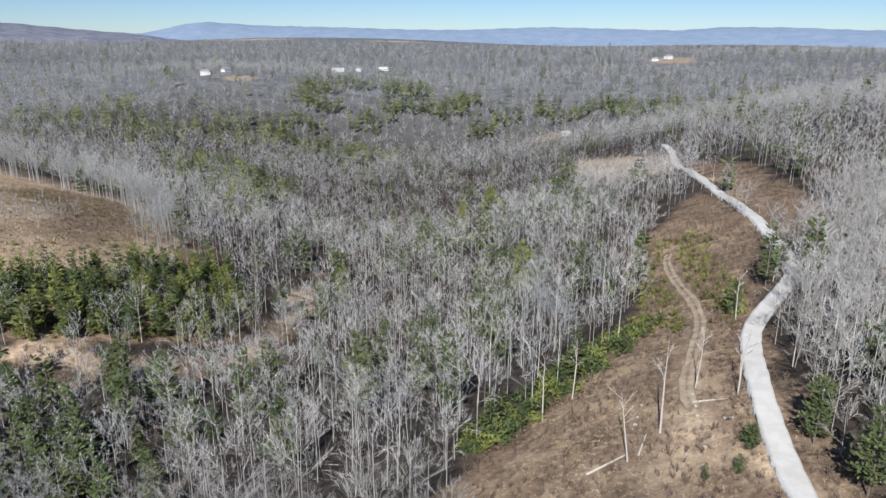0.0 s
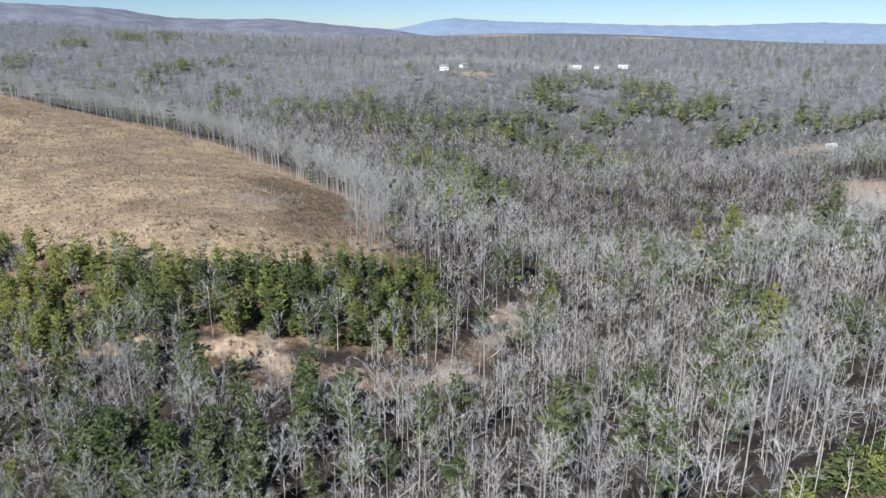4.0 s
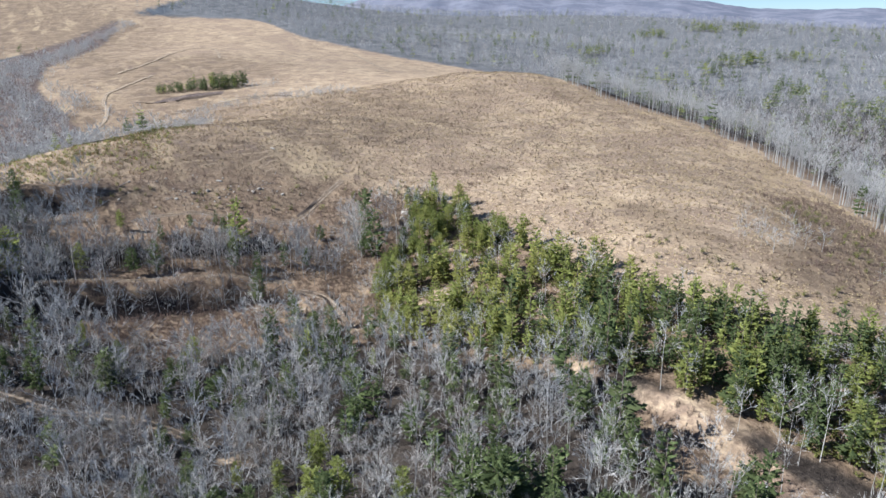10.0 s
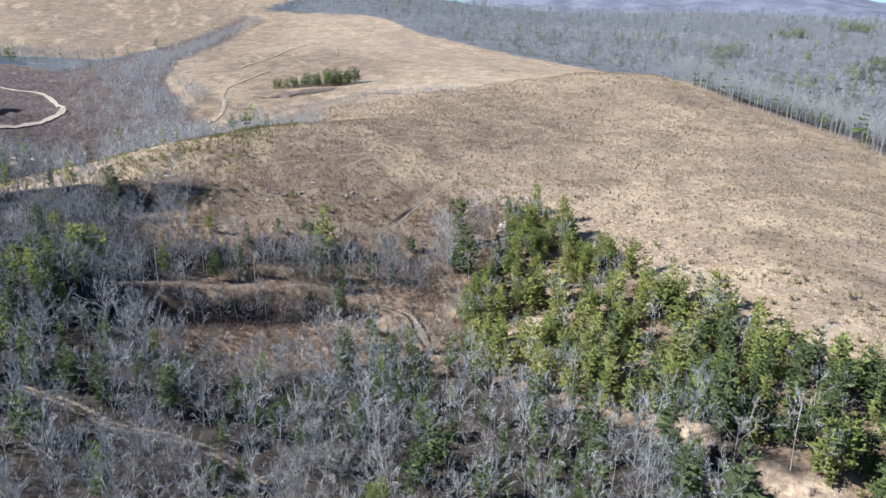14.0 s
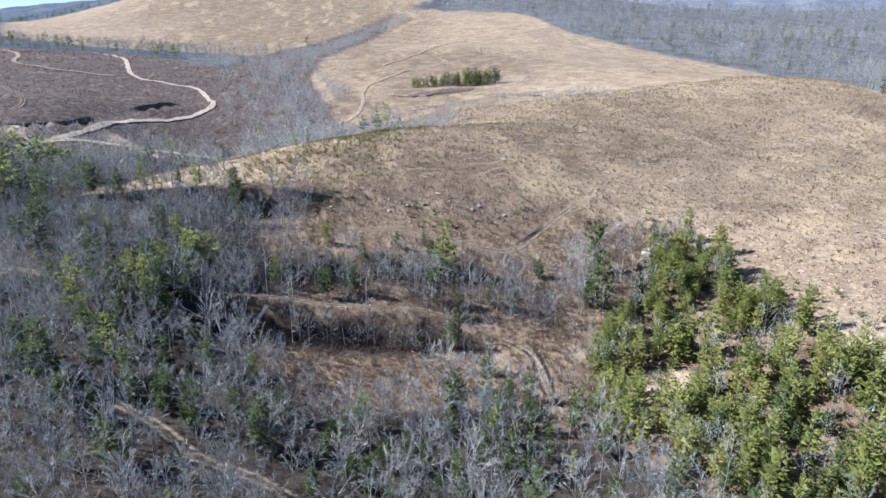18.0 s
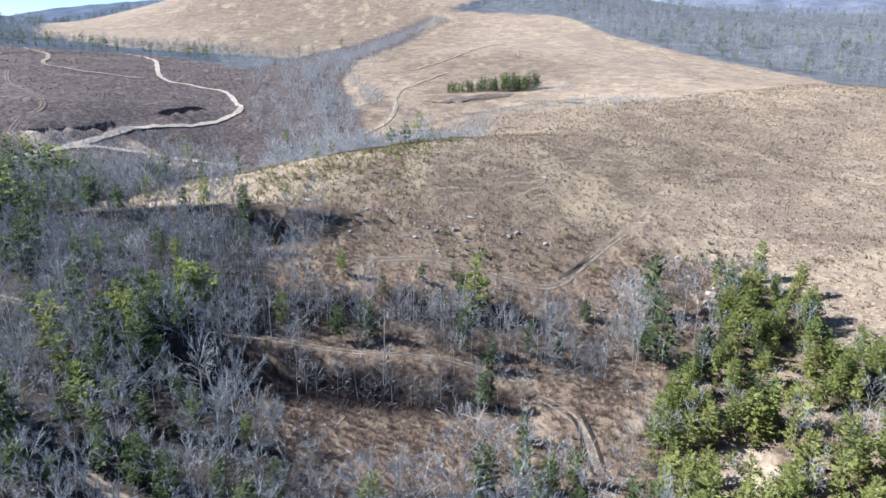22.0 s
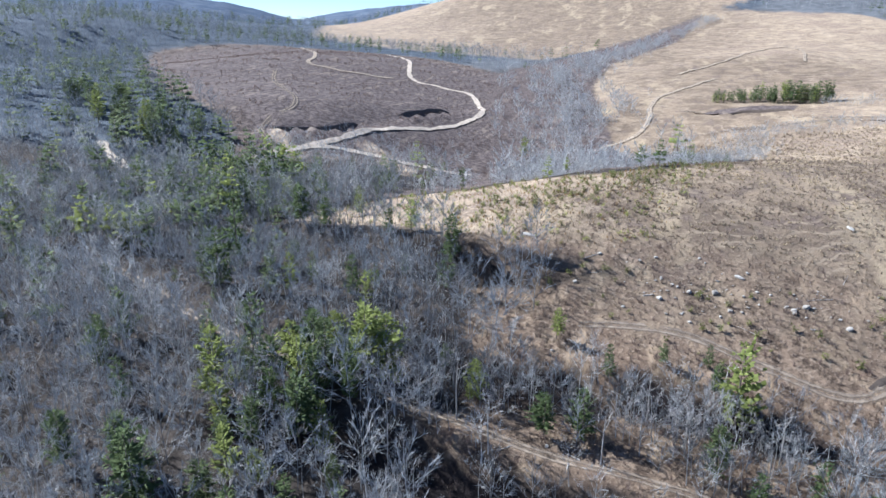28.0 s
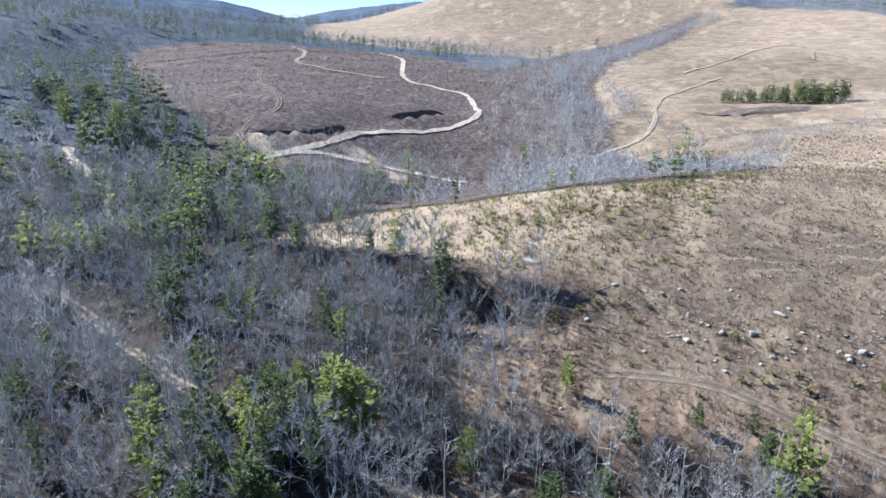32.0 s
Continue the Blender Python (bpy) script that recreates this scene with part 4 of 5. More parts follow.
HILLSIDE_WOODS = [(-262, 20), (-245, 60), (-262, 66), (-300, 74), (-335, 55), (-370, 40), (-395, 0), (-330, -60), (-300, -60)]


WEST_WOODS = [(-130, 40), (-140, 100), (-185, 118), (-206, 118), (-206, 76), (-240, 52), (-262, 62), (-300, 74), (-335, 55), (-395, 20), (-420, -60), (-420, -140), (-330, -180), (-200, -120), (-120, 0)]
PINE_PATCHES = (
    [(-197, 565, 14), (-166, 536, 16), (-136, 486, 18), (-114, 460, 14), (-129, 716, 22), (-98, 702, 28), (-75, 692, 22), (-165, 728, 22), (-203, 700, 22), (-233, 692, 24), (-297, 675, 30), (-265, 661, 24), (-324, 676, 22), (-348, 785, 18), (-31, 887, 26), (4, 875, 24), (-48, 966, 24), (-167, 953, 24), (-128, 1002, 20), (41, 782, 16), (69, 817, 18), (-59, 886, 22), (26, 912, 22), (195, 836, 26)],
    [(213, 806, 22), (252, 808, 26), (282, 785, 22), (138, 809, 22), (-82, 834, 18), (-155, 799, 20), (-194, 779, 18), (-188, 512, 12), (-171, 891, 20), (-140, 871, 18), (241, 591, 12), (117, 844, 14), (371, 855, 20), (398, 869, 16), (340, 906, 12), (-405, 708, 18), (-352, 669, 18), (-752, 951, 22), (-726, 1055, 22), (-537, 789, 14), (-757, 986, 18), (-929, 820, 20), (-1179, 1204, 30), (-1221, 1397, 30)],
    [(-273, 665, 18), (-226, 755, 16), (-924, 842, 16), (-823, 738, 14), (-1204, 1506, 26), (-716, 863, 14), (-512, 777, 8), (-565, 814, 8), (-667, 736, 8), (-690, 705, 8), (-474, 671, 8), (-113, 364, 9), (-100, 380, 7), (-139, 441, 9), (-135, 472, 14), (-108, 455, 9), (-160, 471, 9), (-86, 814, 18), (-91, 1028, 20), (-51, 983, 18), (-21, 593, 7)],
)
FIELD_CLUMP = [(-706, 154), (-698, 174), (-684, 192), (-672, 210)]


def in_patch(x, y):
    """Inside one of the dark stands of pine that dot the far woods."""
    near = np.full(len(x), 9.0)
    for rows in PINE_PATCHES:
        for cx, cy, rad in rows:
            near = np.minimum(near, np.hypot(x - cx, 1.3 * (y - cy)) / (1.15 * rad))
    return near < 0.65 + 0.7 * lumps(x, y, 17, 77)


def pine_share(x, y):
    """How much of the wood is pine."""
    s = np.where(inside(PINE_BLUFF, x, y), 0.72, 0.0)
    s = np.where(lumps(x, y, 30, 3) < 0.25, s * 0.5, s)
    s = np.maximum(s, 0.55 * (near_line([(5, 330), (10, 380), (30, 395)], x, y) < 18))
    s = np.maximum(s, 0.5 * (near_line([(10, 215), (24, 250)], x, y) < 9))
    s = np.maximum(s, 0.4 * (near_line([(-430, -135), (-470, -160), (-520, -220), (-560, -260)], x, y) < 30))
    s = np.maximum(s, 0.55 * (near_line([(-340, -40), (-400, -60), (-430, -100)], x, y) < 22))
    s = np.maximum(s, 0.2 * inside(HILLSIDE_WOODS, x, y))
    s = np.maximum(s, 0.34 * (near_line([(-110, 70), (-90, 130), (-170, 110)], x, y) < 40))
    s = np.maximum(s, 0.15 * inside(WEST_WOODS, x, y))
    s = np.maximum(s, 0.5 * inside(FOOT_WOODS, x, y))
    s = np.maximum(s, 0.16 * ((near_line(CREEK, x, y) < 70) & (x > -900)))
    s = np.maximum(s, 0.24 * west_woods(x, y) * (lumps(x, y, 120, 14) > 0.3))
    s = np.maximum(s, 0.16 * ((y > 420) & (near_line(FOREST_EDGE, x, y) > 70) & (lumps(x, y, 140, 9) > 0.45)) * lumps(x, y, 45, 10))
    return np.maximum(s, 0.035 + 0.06 * (lumps(x, y, 110, 8) > 0.75))


RIDGE_FRONT = [(-345, 40), (-385, 80), (-420, 110), (-480, 140), (-560, 150), (-568, 185), (-562, 220), (-545, 265)]
BENCH_WOODS = [(-275, 45), (-266, 64), (-270, 100), (-266, 140), (-258, 160), (-236, 156), (-232, 110), (-238, 45)]
TALL_PINES = [(-560, -275), (-520, -250), (-507, -185), (-484, -128), (-455, -110), (-430, -122), (-428, -145), (-470, -205), (-520, -270)]


def tree_size(x, y):
    """Height of the trees against full-grown ones."""
    s = np.full(len(x), 1.22)
    s = np.where((x < -60) & (y < 150) & (x > -140), 1.05, s)
    s = np.where((x < -130) & (y < 150) & (x > -260), 0.8, s)
    s = np.where(inside(HILLSIDE_WOODS, x, y), 0.72, s)
    s = np.where(inside(PINE_BLUFF, x, y), 0.7, s)
    s = np.where(near_line(CREEK, x, y) < 60, 0.5, s)
    s = np.where(near_line(RIDGE_FRONT, x, y) < 24, 0.38, s)
    return s


def plant_thickets(bare):
    """Crowded young growth: the western slope, the creek and the foot of the ridge."""
    for step, test, d, scale, label in (
        (4.4, lambda x, y: inside(HILLSIDE_WOODS, x, y), 2, (0.75, 1.75), "crowded young leafless trees on the steep shaded slope"),
        (3.2, lambda x, y: inside(BENCH_WOODS, x, y) & (lumps(x, y, 14, 51) > 0.2), 2, (0.55, 1.45), "young leafless trees between the tracks"),
        (5.2, lambda x, y: inside(FOOT_WOODS, x, y) & ~inside(BARE_BANK, x, y), 2, (0.75, 1.6), "young leafless trees below the pine bluff"),
        (5.2, lambda x, y: inside(WEST_WOODS, x, y) & ~inside(HILLSIDE_WOODS, x, y), 2, (0.85, 1.9), "crowded young leafless trees on the shaded slope"),
        (4.7, lambda x, y: (near_line(CREEK, x, y) < (4 + 74 * lumps(x, y, 45, 91) * rng.random(len(x))) * np.clip((x + 1400) / 600, 0.25, 1)) & (x < -380), 5, (0.45, 1.6), "thicket of grey bare trees along the creek"),
        (4.2, lambda x, y: near_line(RIDGE_FRONT, x, y) < 4 + 16 * rng.random(len(x)), 5, (0.35, 0.85), "thicket of slender grey saplings below the ridge")):
        x, y = spread(-1400, -50, -200, 280, step)
        k = test(x, y) & ~inside(CREST, x, y) & (way_gap(x, y) > 2.4) & (rng.random(len(x)) < 0.45 + 0.75 * lumps(x, y, 11, 55))
        x, y = x[k], y[k]
        s = rng.uniform(*scale, len(x))
        seed = rng.bit_generator.state
        # Slope and bench crowns get darker bark, their shade held in the colour.
        mat = (M_GREYBARK, M_BARK) if d == 5 else (M_BARK_DARK, M_BARK_DARK, M_BARK_SHADE, M_BARK_DARK) if "steep" in label else (M_BARK_SHADE, M_BARK_WARM, M_BARK_DARK) if "tracks" in label else (M_BARK, M_BARK_DARK, M_GREYBARK, M_BARK_WARM) if "bluff" in label else (M_BARK_DARK, M_BARK, M_BARK_DARK, M_BARK_WARM, M_BARK_DARK)
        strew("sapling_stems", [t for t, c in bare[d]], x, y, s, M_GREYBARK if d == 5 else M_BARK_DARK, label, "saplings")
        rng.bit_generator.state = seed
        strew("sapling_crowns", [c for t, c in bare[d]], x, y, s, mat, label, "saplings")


LANDMARK_PINES = [
    [(-252, 22, 13), (-247, 34, 12), (-255, 33, 14), (-258, 24, 12), (-249, 40, 11), (-262, 38, 11), (-244, 26, 10), (-241, 38, 9), (-266, 30, 12), (-254, 15, 11), (-236, 20, 9), (-229, 30, 9), (-222, 24, 10), (-212, 34, 9), (-206, 22, 10), (-232, 44, 8)],
    [(45, 215, 14), (60, 340, 17), (-260, 40, 15), (-88, 250, 10), (-243, 116, 7), (13, 197, 9), (19, 213, 12), (27, 234, 13), (-9, 209, 8), (-21, 185, 9), (57, 430, 17), (82, 457, 18), (30, 444, 16), (12, 411, 15), (28, 320, 12), (-16, 292, 10), (-43, 239, 11), (-41, 270, 14), (-65, 306, 13), (67, 151, 10), (58, 97, 10), (59, 84, 10), (75, 108, 12), (238, 553, 12)],
    [(211, 436, 12), (347, 766, 12), (17, 130, 3.5), (26, 135, 3), (91, 180, 9), (49, 98, 4), (45, 93, 2.6), (40, 93, 2.2), (162, 442, 9), (-107, 125, 15), (-97, 130, 13), (-90, 136, 14), (-151, 115, 9), (-88, 170, 9), (-3, 195, 10), (-39, 260, 13), (-20, 233, 7), (-60, 241, 8), (-259, 45, 14), (-310, -20, 16), (-305, 47, 11), (-252, 79, 8), (-254, 86, 8), (-250, 110, 9), (-232, 114, 9), (-219, 120, 6), (-218, 13, 16)],
    [(-250, 29, 12), (-241, 33, 12), (-200, 50, 11), (-208, 42, 10), (-193, 65, 11), (-201, 122, 7), (-193, 125, 9), (-262, 145, 6), (-244, 155, 8), (-204, 69, 8), (-260, 28, 12), (-244, 134, 6), (-226, 4, 13), (-226, -9, 11), (-238, 25, 9), (-292, -15, 15), (-290, 25, 8), (-354, -43, 13), (-332, -10, 11), (-391, -99, 12), (-338, -73, 11), (-326, -72, 8), (-295, -54, 8), (-248, 11, 12)],
    [(-259, 64, 8), (-279, 78, 6), (-269, 90, 5), (-274, 101, 4), (-276, 110, 4), (-269, 111, 6), (-268, 55, 5), (-455, -20, 9), (-564, 26, 10), (-255, -23, 11), (-348, 4, 8), (-325, 3, 8), (-317, 26, 7)],
]


def plant_bluff(pine, bare):
    """The crowded pines of the bluff, with a few bare trees between."""
    x, y = rng.uniform(-290, -50, 3300), rng.uniform(130, 290, 3300)
    k = inside(PINE_BLUFF, x, y) & (np.hypot(x + 200, y - 161) > 8)
    x, y = x[k], y[k]
    p = rng.random(len(x)) < 0.38 + 0.42 * lumps(x, y, 26, 61) + 0.15 * (x > -165)
    px, py = x[p], y[p]
    order = np.argsort(px)
    mine, rest = order[:110], order[110:]
    stand(pine[3], px[mine], py[mine], "pine_tree", "green pine crowded among others on the bluff", M_PINEBARK, None, "bluff pines", heights=rng.uniform(5.5, 11.5, len(mine)))
    east = px[rest] > -168 + rng.normal(0, 14, len(rest))
    for i, mat, size in ((rest[east], (M_NEEDLE_D, M_NEEDLE, M_NEEDLE_D, M_NEEDLE), (0.4, 0.88)), (rest[~east], (M_NEEDLE_Y, M_NEEDLE, M_NEEDLE_Y), (0.42, 0.92))):
        s = rng.uniform(*size, len(i))
        seed = rng.bit_generator.state
        strew("pine_trunks", [t for t, c in pine[2]], px[i], py[i], s, M_PINEBARK, "pine trunks on the bluff", "woods")
        rng.bit_generator.state = seed
        strew("pine_crowns", [c for t, c in pine[2]], px[i], py[i], s, mat, "green pine crowns crowding the bluff", "woods")
    b = ~p & (rng.random(len(x)) < 0.62)
    s = rng.uniform(0.38, 0.8, b.sum())
    seed = rng.bit_generator.state
    strew("woods_trunks", [t for t, c in bare[2]], x[b], y[b], s, M_BARK, "grey bare trees among the bluff pines", "woods")
    rng.bit_generator.state = seed
    strew("woods_crowns", [c for t, c in bare[2]], x[b], y[b], s, M_BARK, "grey bare trees among the bluff pines", "woods")


def np_join(tree):
    """Trunk and crown as one."""
    (tv, tf), (cv, cf) = tree
    return np.vstack([tv, cv]), np.vstack([tf, cf + len(tv)])


def plant_patches(pine):
    """Stands of pine taller than the bare woods round them."""
    x, y = spread(-1300, 700, 340, 1600, 6.2)
    k = in_patch(x, y) & ~is_open(x, y) & (way_gap(x, y) > 3) & (rng.random(len(x)) < 0.35 + 0.5 * lumps(x, y, 31, 78))
    x, y = x[k], y[k]
    far = np.hypot(x, y) > 640
    for d, i in ((1, np.flatnonzero(~far)), (0, np.flatnonzero(far))):
        s = rng.uniform(0.85, 1.5, len(i))
        seed = rng.bit_generator.state
        strew("pine_trunks", [t for t, c in pine[d]], x[i], y[i], s, M_PINEBARK, "pine trunks in the far woods", "woods")
        rng.bit_generator.state = seed
        strew("pine_crowns", [c for t, c in pine[d]], x[i], y[i], s, (M_NEEDLE_D, M_NEEDLE, M_NEEDLE_W), "stands of dark green pines in the far bare woods", "woods")


def plant_woods():
    r = np.random.default_rng(11)
    bare = {d: [bare_tree(r, 12.0 + 4.0 * r.random(), d) for _ in range((8, 8, 9, 10, 8)[d])] for d in (0, 1, 2, 3, 4)}
    pine = {d: [pine_tree(r, 13 + 3.0 * r.random(), d) for _ in range((5, 6, 6, 8)[d])] for d in (0, 1, 2, 3)}
    bushy = {d: [bare_tree(r, 8.5, d, True) for _ in range(8)] for d in (0, 2, 4, 5)}
    plant_thickets(bushy)
    plant_bluff(pine, bare)
    plant_patches(pine)
    tall = lambda m: (m[0], m[1], m[2] * ((1.0 if m[0] > 62 else 1.5) if m[1] > 150 and m[0] > -100 else 1.3))
    marks = np.array([tall((*m[:2], m[2] * (0.85 if n == 0 else 1.0))) for n, part in enumerate(LANDMARK_PINES) for m in part])
    stand(pine[3], marks[:, 0], marks[:, 1], "pine_tree", "green white pine rising above the bare trees", M_PINEBARK, None, "tall pines", heights=marks[:, 2])
    tx, ty = rng.uniform(-600, -420, 330), rng.uniform(-300, -90, 330)
    k = inside(TALL_PINES, tx, ty) & (way_gap(tx, ty) > 5) & (lumps(tx, ty, 28, 66) > 0.3)
    stand(pine[3], tx[k], ty[k], "pine_tree", "tall dark green pine in the grove below the brown hill", M_PINEBARK, None, "pine grove", heights=rng.uniform(8.0, 20.0, k.sum()))
    tx, ty = spread(-720, -640, 140, 230, 4.6)
    k = (near_line(FIELD_CLUMP, tx, ty) < 10)
    stand(pine[2], tx[k], ty[k], "pine_tree", "dark green pine in the clump on the dry field", M_PINEBARK, None, "field pines", heights=rng.uniform(5.5, 9.0, k.sum()) + np.clip((ty[k] - 165) / 6, 0, 5))
    tx, ty = spread(-680, -620, 190, 250, 4.0)
    k = near_line([(-652, 216), (-642, 232)], tx, ty) < 8
    strew("field_saplings", [np_join(b) for b in bushy[4]], tx[k], ty[k], rng.uniform(0.5, 0.9, k.sum()), M_GREYBARK, "grey bare saplings beside the field pines", "saplings")
    tx, ty = spread(56, 150, 55, 260, 4.6)
    k = ~is_open(tx, ty) & (way_gap(tx, ty) > 2.6) & (near_line(ROAD, tx, ty) < 40)
    tx, ty, ts = tx[k], ty[k], rng.uniform(0.8, 1.7, k.sum())
    strew("roadside_saplings", [np_join(b) for b in bushy[2]], tx, ty, ts, (M_BARK_WARM, M_BARK, M_BARK_WARM), "crowded bare young trees beside the gravel road", "saplings")
    tx, ty = spread(-172, -138, 240, 285, 5.0)
    k = np.hypot(tx + 155, ty - 262) < 15 * rng.random(len(tx)) + 3
    strew("field_saplings", [np_join(b) for b in bushy[4]], tx[k], ty[k], rng.uniform(0.6, 1.1, k.sum()), M_GREYBARK, "grey bare saplings on the cleared hill", "saplings")
    for lo, hi, step, box, d, dp, big in ((0, 150, 5.5, (-480, 230, -180, 330), 2, 2, 1.0), (150, 300, 5.4, (-620, 380, -330, 480), 4, 1, 1.0), (300, 620, 6.3, (-900, 700, -500, 800), 1, 0, 1.0), (620, 1200, 9.0, (-1400, 900, -1000, 1500), 0, 0, 1.0), (1200, 2200, 17.0, (-2500, 1500, -1500, 2500), 0, 0, 1.1)):
        x, y = spread(*box, step)
        dl = near_line(LINE, x, y)
        k = (dl >= lo) & (dl < hi) & sector(x, y)
        x, y = x[k], y[k]
        thin = np.where(inside(BENCH_WOODS, x, y), 0.55, np.where(inside(BARE_BANK, x, y), 0.08, 0.0))
        k = ~inside(PINE_BLUFF, x, y) & (~in_patch(x, y) | (rng.random(len(x)) < 0.4)) & ((near_line(CREEK, x, y) > 48) | (x > -400)) & (~is_open(x, y) | (rng.random(len(x)) < thin)) & (way_gap(x, y) > 2.6 + 0.8 * (lo > 200))
        x, y = x[k], y[k]
        size = tree_size(x, y)
        k = rng.random(len(x)) < (0.58 + 0.42 * lumps(x, y, 22, 2)) * (0.7 + 0.3 * (size > 0.6))
        x, y, size = x[k], y[k], size[k]
        p = rng.random(len(x)) < pine_share(x, y)
        bx, by, bs, px, py, ps = x[~p], y[~p], size[~p], x[p], y[p], size[p]
        if lo == 0:
            order = np.argsort(near_line(LINE, bx, by))
            mine, rest = order[:300], order[300:]
            stand(bare[3], bx[mine], by[mine], "bare_tree", "tall leafless grey hardwood tree in the valley woods", M_BARK_THING, M_BARK_THING, "valley hardwoods", sizes=bs[mine])
            bx, by, bs = bx[rest], by[rest], bs[rest]
            order = np.argsort(near_line(LINE, px, py))
            mine, rest = order[:60], order[60:]
            stand(pine[3], px[mine], py[mine], "pine_tree", "dark green pine tree with layered boughs", M_PINEBARK, None, "valley pines", sizes=ps[mine] * 0.9)
            px, py, ps = px[rest], py[rest], ps[rest]
        tone = "leafless grey hardwood trees filling the valley" if lo < 300 else "distant leafless grey woods"
        mat = (M_BARK, M_BARK_WARM, M_GREYBARK, M_BARK, M_BARK_DARK) if lo < 300 else (M_HAZYBARK, M_BARK_WARM, M_HAZYBARK, M_GREYBARK)
        # Western woods take dark bluish bark, shade and haze put into the colour.
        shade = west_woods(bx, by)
        for part_of, mat in ((~shade, mat), (shade, (M_BARK_DARK, M_BARK_DARK, M_HAZYBARK))):
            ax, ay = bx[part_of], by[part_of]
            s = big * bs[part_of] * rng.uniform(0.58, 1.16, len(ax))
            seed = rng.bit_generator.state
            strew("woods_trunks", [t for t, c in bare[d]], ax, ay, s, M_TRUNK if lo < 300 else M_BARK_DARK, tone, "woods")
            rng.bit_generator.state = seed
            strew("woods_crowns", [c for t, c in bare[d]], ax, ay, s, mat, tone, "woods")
        for part_of, mat in (((px < -165) & ~west_woods(px, py), (M_NEEDLE_D, M_NEEDLE_W, M_NEEDLE_D, M_NEEDLE)), ((px >= -165) | west_woods(px, py), (M_NEEDLE_D, M_NEEDLE_W, M_NEEDLE_D))):
            ax, ay = px[part_of], py[part_of]
            s = big * np.maximum(ps[part_of], 0.6) * rng.uniform(0.5, 1.15, len(ax))
            seed = rng.bit_generator.state
            strew("pine_trunks", [t for t, c in pine[dp]], ax, ay, s, M_PINEBARK, "pine trunks among the bare woods", "woods")
            rng.bit_generator.state = seed
            strew("pine_crowns", [c for t, c in pine[dp]], ax, ay, s, mat, "green pine crowns among the bare woods", "woods")
    # the wood's edge above the cleared hill, pale trunks in the sun
    x, y = rng.uniform(-520, -100, 9000), rng.uniform(240, 460, 9000)
    k = (near_line(FOREST_EDGE, x, y) < 9) & ~inside(GRASS_HILL, x, y)
    x, y = x[k], y[k]
    s = rng.uniform(0.95, 1.4, len(x))
    bare[2] = [bare_tree(r, 12.0 + 4.0 * r.random(), 2, stout=2.0) for _ in range(8)]
    for i in (np.arange(0, len(x), 2),):
        seed = rng.bit_generator.state
        strew("edge_trunks", [t for t, c in bare[2]], x[i], y[i], s[i], M_GREYBARK, "pale trunks along the edge of the clearing", "woods")
        rng.bit_generator.state = seed
        strew("edge_crowns", [c for t, c in bare[2]], x[i], y[i], s[i], M_GREYBARK, "grey bare crowns along the edge of the clearing", "woods")


def stand(templates, x, y, name, label, m_trunk, m_crown, group, sizes=None, heights=None):
    """Trees that stand as things of their own: trunk and crown under an Empty at the foot."""
    kinds = []
    for (tv, tf), (cv, cf) in templates:
        kinds.append((mesh_from("trunk", tv, tf, m_trunk), [mesh_from("crown", cv, cf, m) for m in ([m_crown] if m_crown else ([M_NEEDLE, M_NEEDLE_Y, M_NEEDLE_D, M_NEEDLE_Y, M_NEEDLE] if group == "bluff pines" else [M_NEEDLE_D, M_NEEDLE_W, M_NEEDLE_D, M_NEEDLE_W, M_NEEDLE]))]))
    z = height(x, y)
    for i in range(len(x)):
        e = new(name)
        s = heights[i] / 14.5 if heights is not None else sizes[i] * rng.uniform(0.66, 1.1)
        e.matrix_world = Matrix.LocRotScale((x[i], y[i], z[i]), Euler((0, 0, rng.uniform(0, 6.28))), (s * rng.uniform(0.9, 1.2), s * rng.uniform(0.9, 1.2), s * rng.uniform(0.92, 1.1)))
        e.empty_display_size = 0.3
        t, cs = kinds[rng.integers(len(kinds))]
        for nm, me in (("trunk", t), ("crown", cs[rng.integers(len(cs))])):
            o = new(nm, me)
            o.parent = e
        tagged(e, label, "tree", group)


plant_woods()


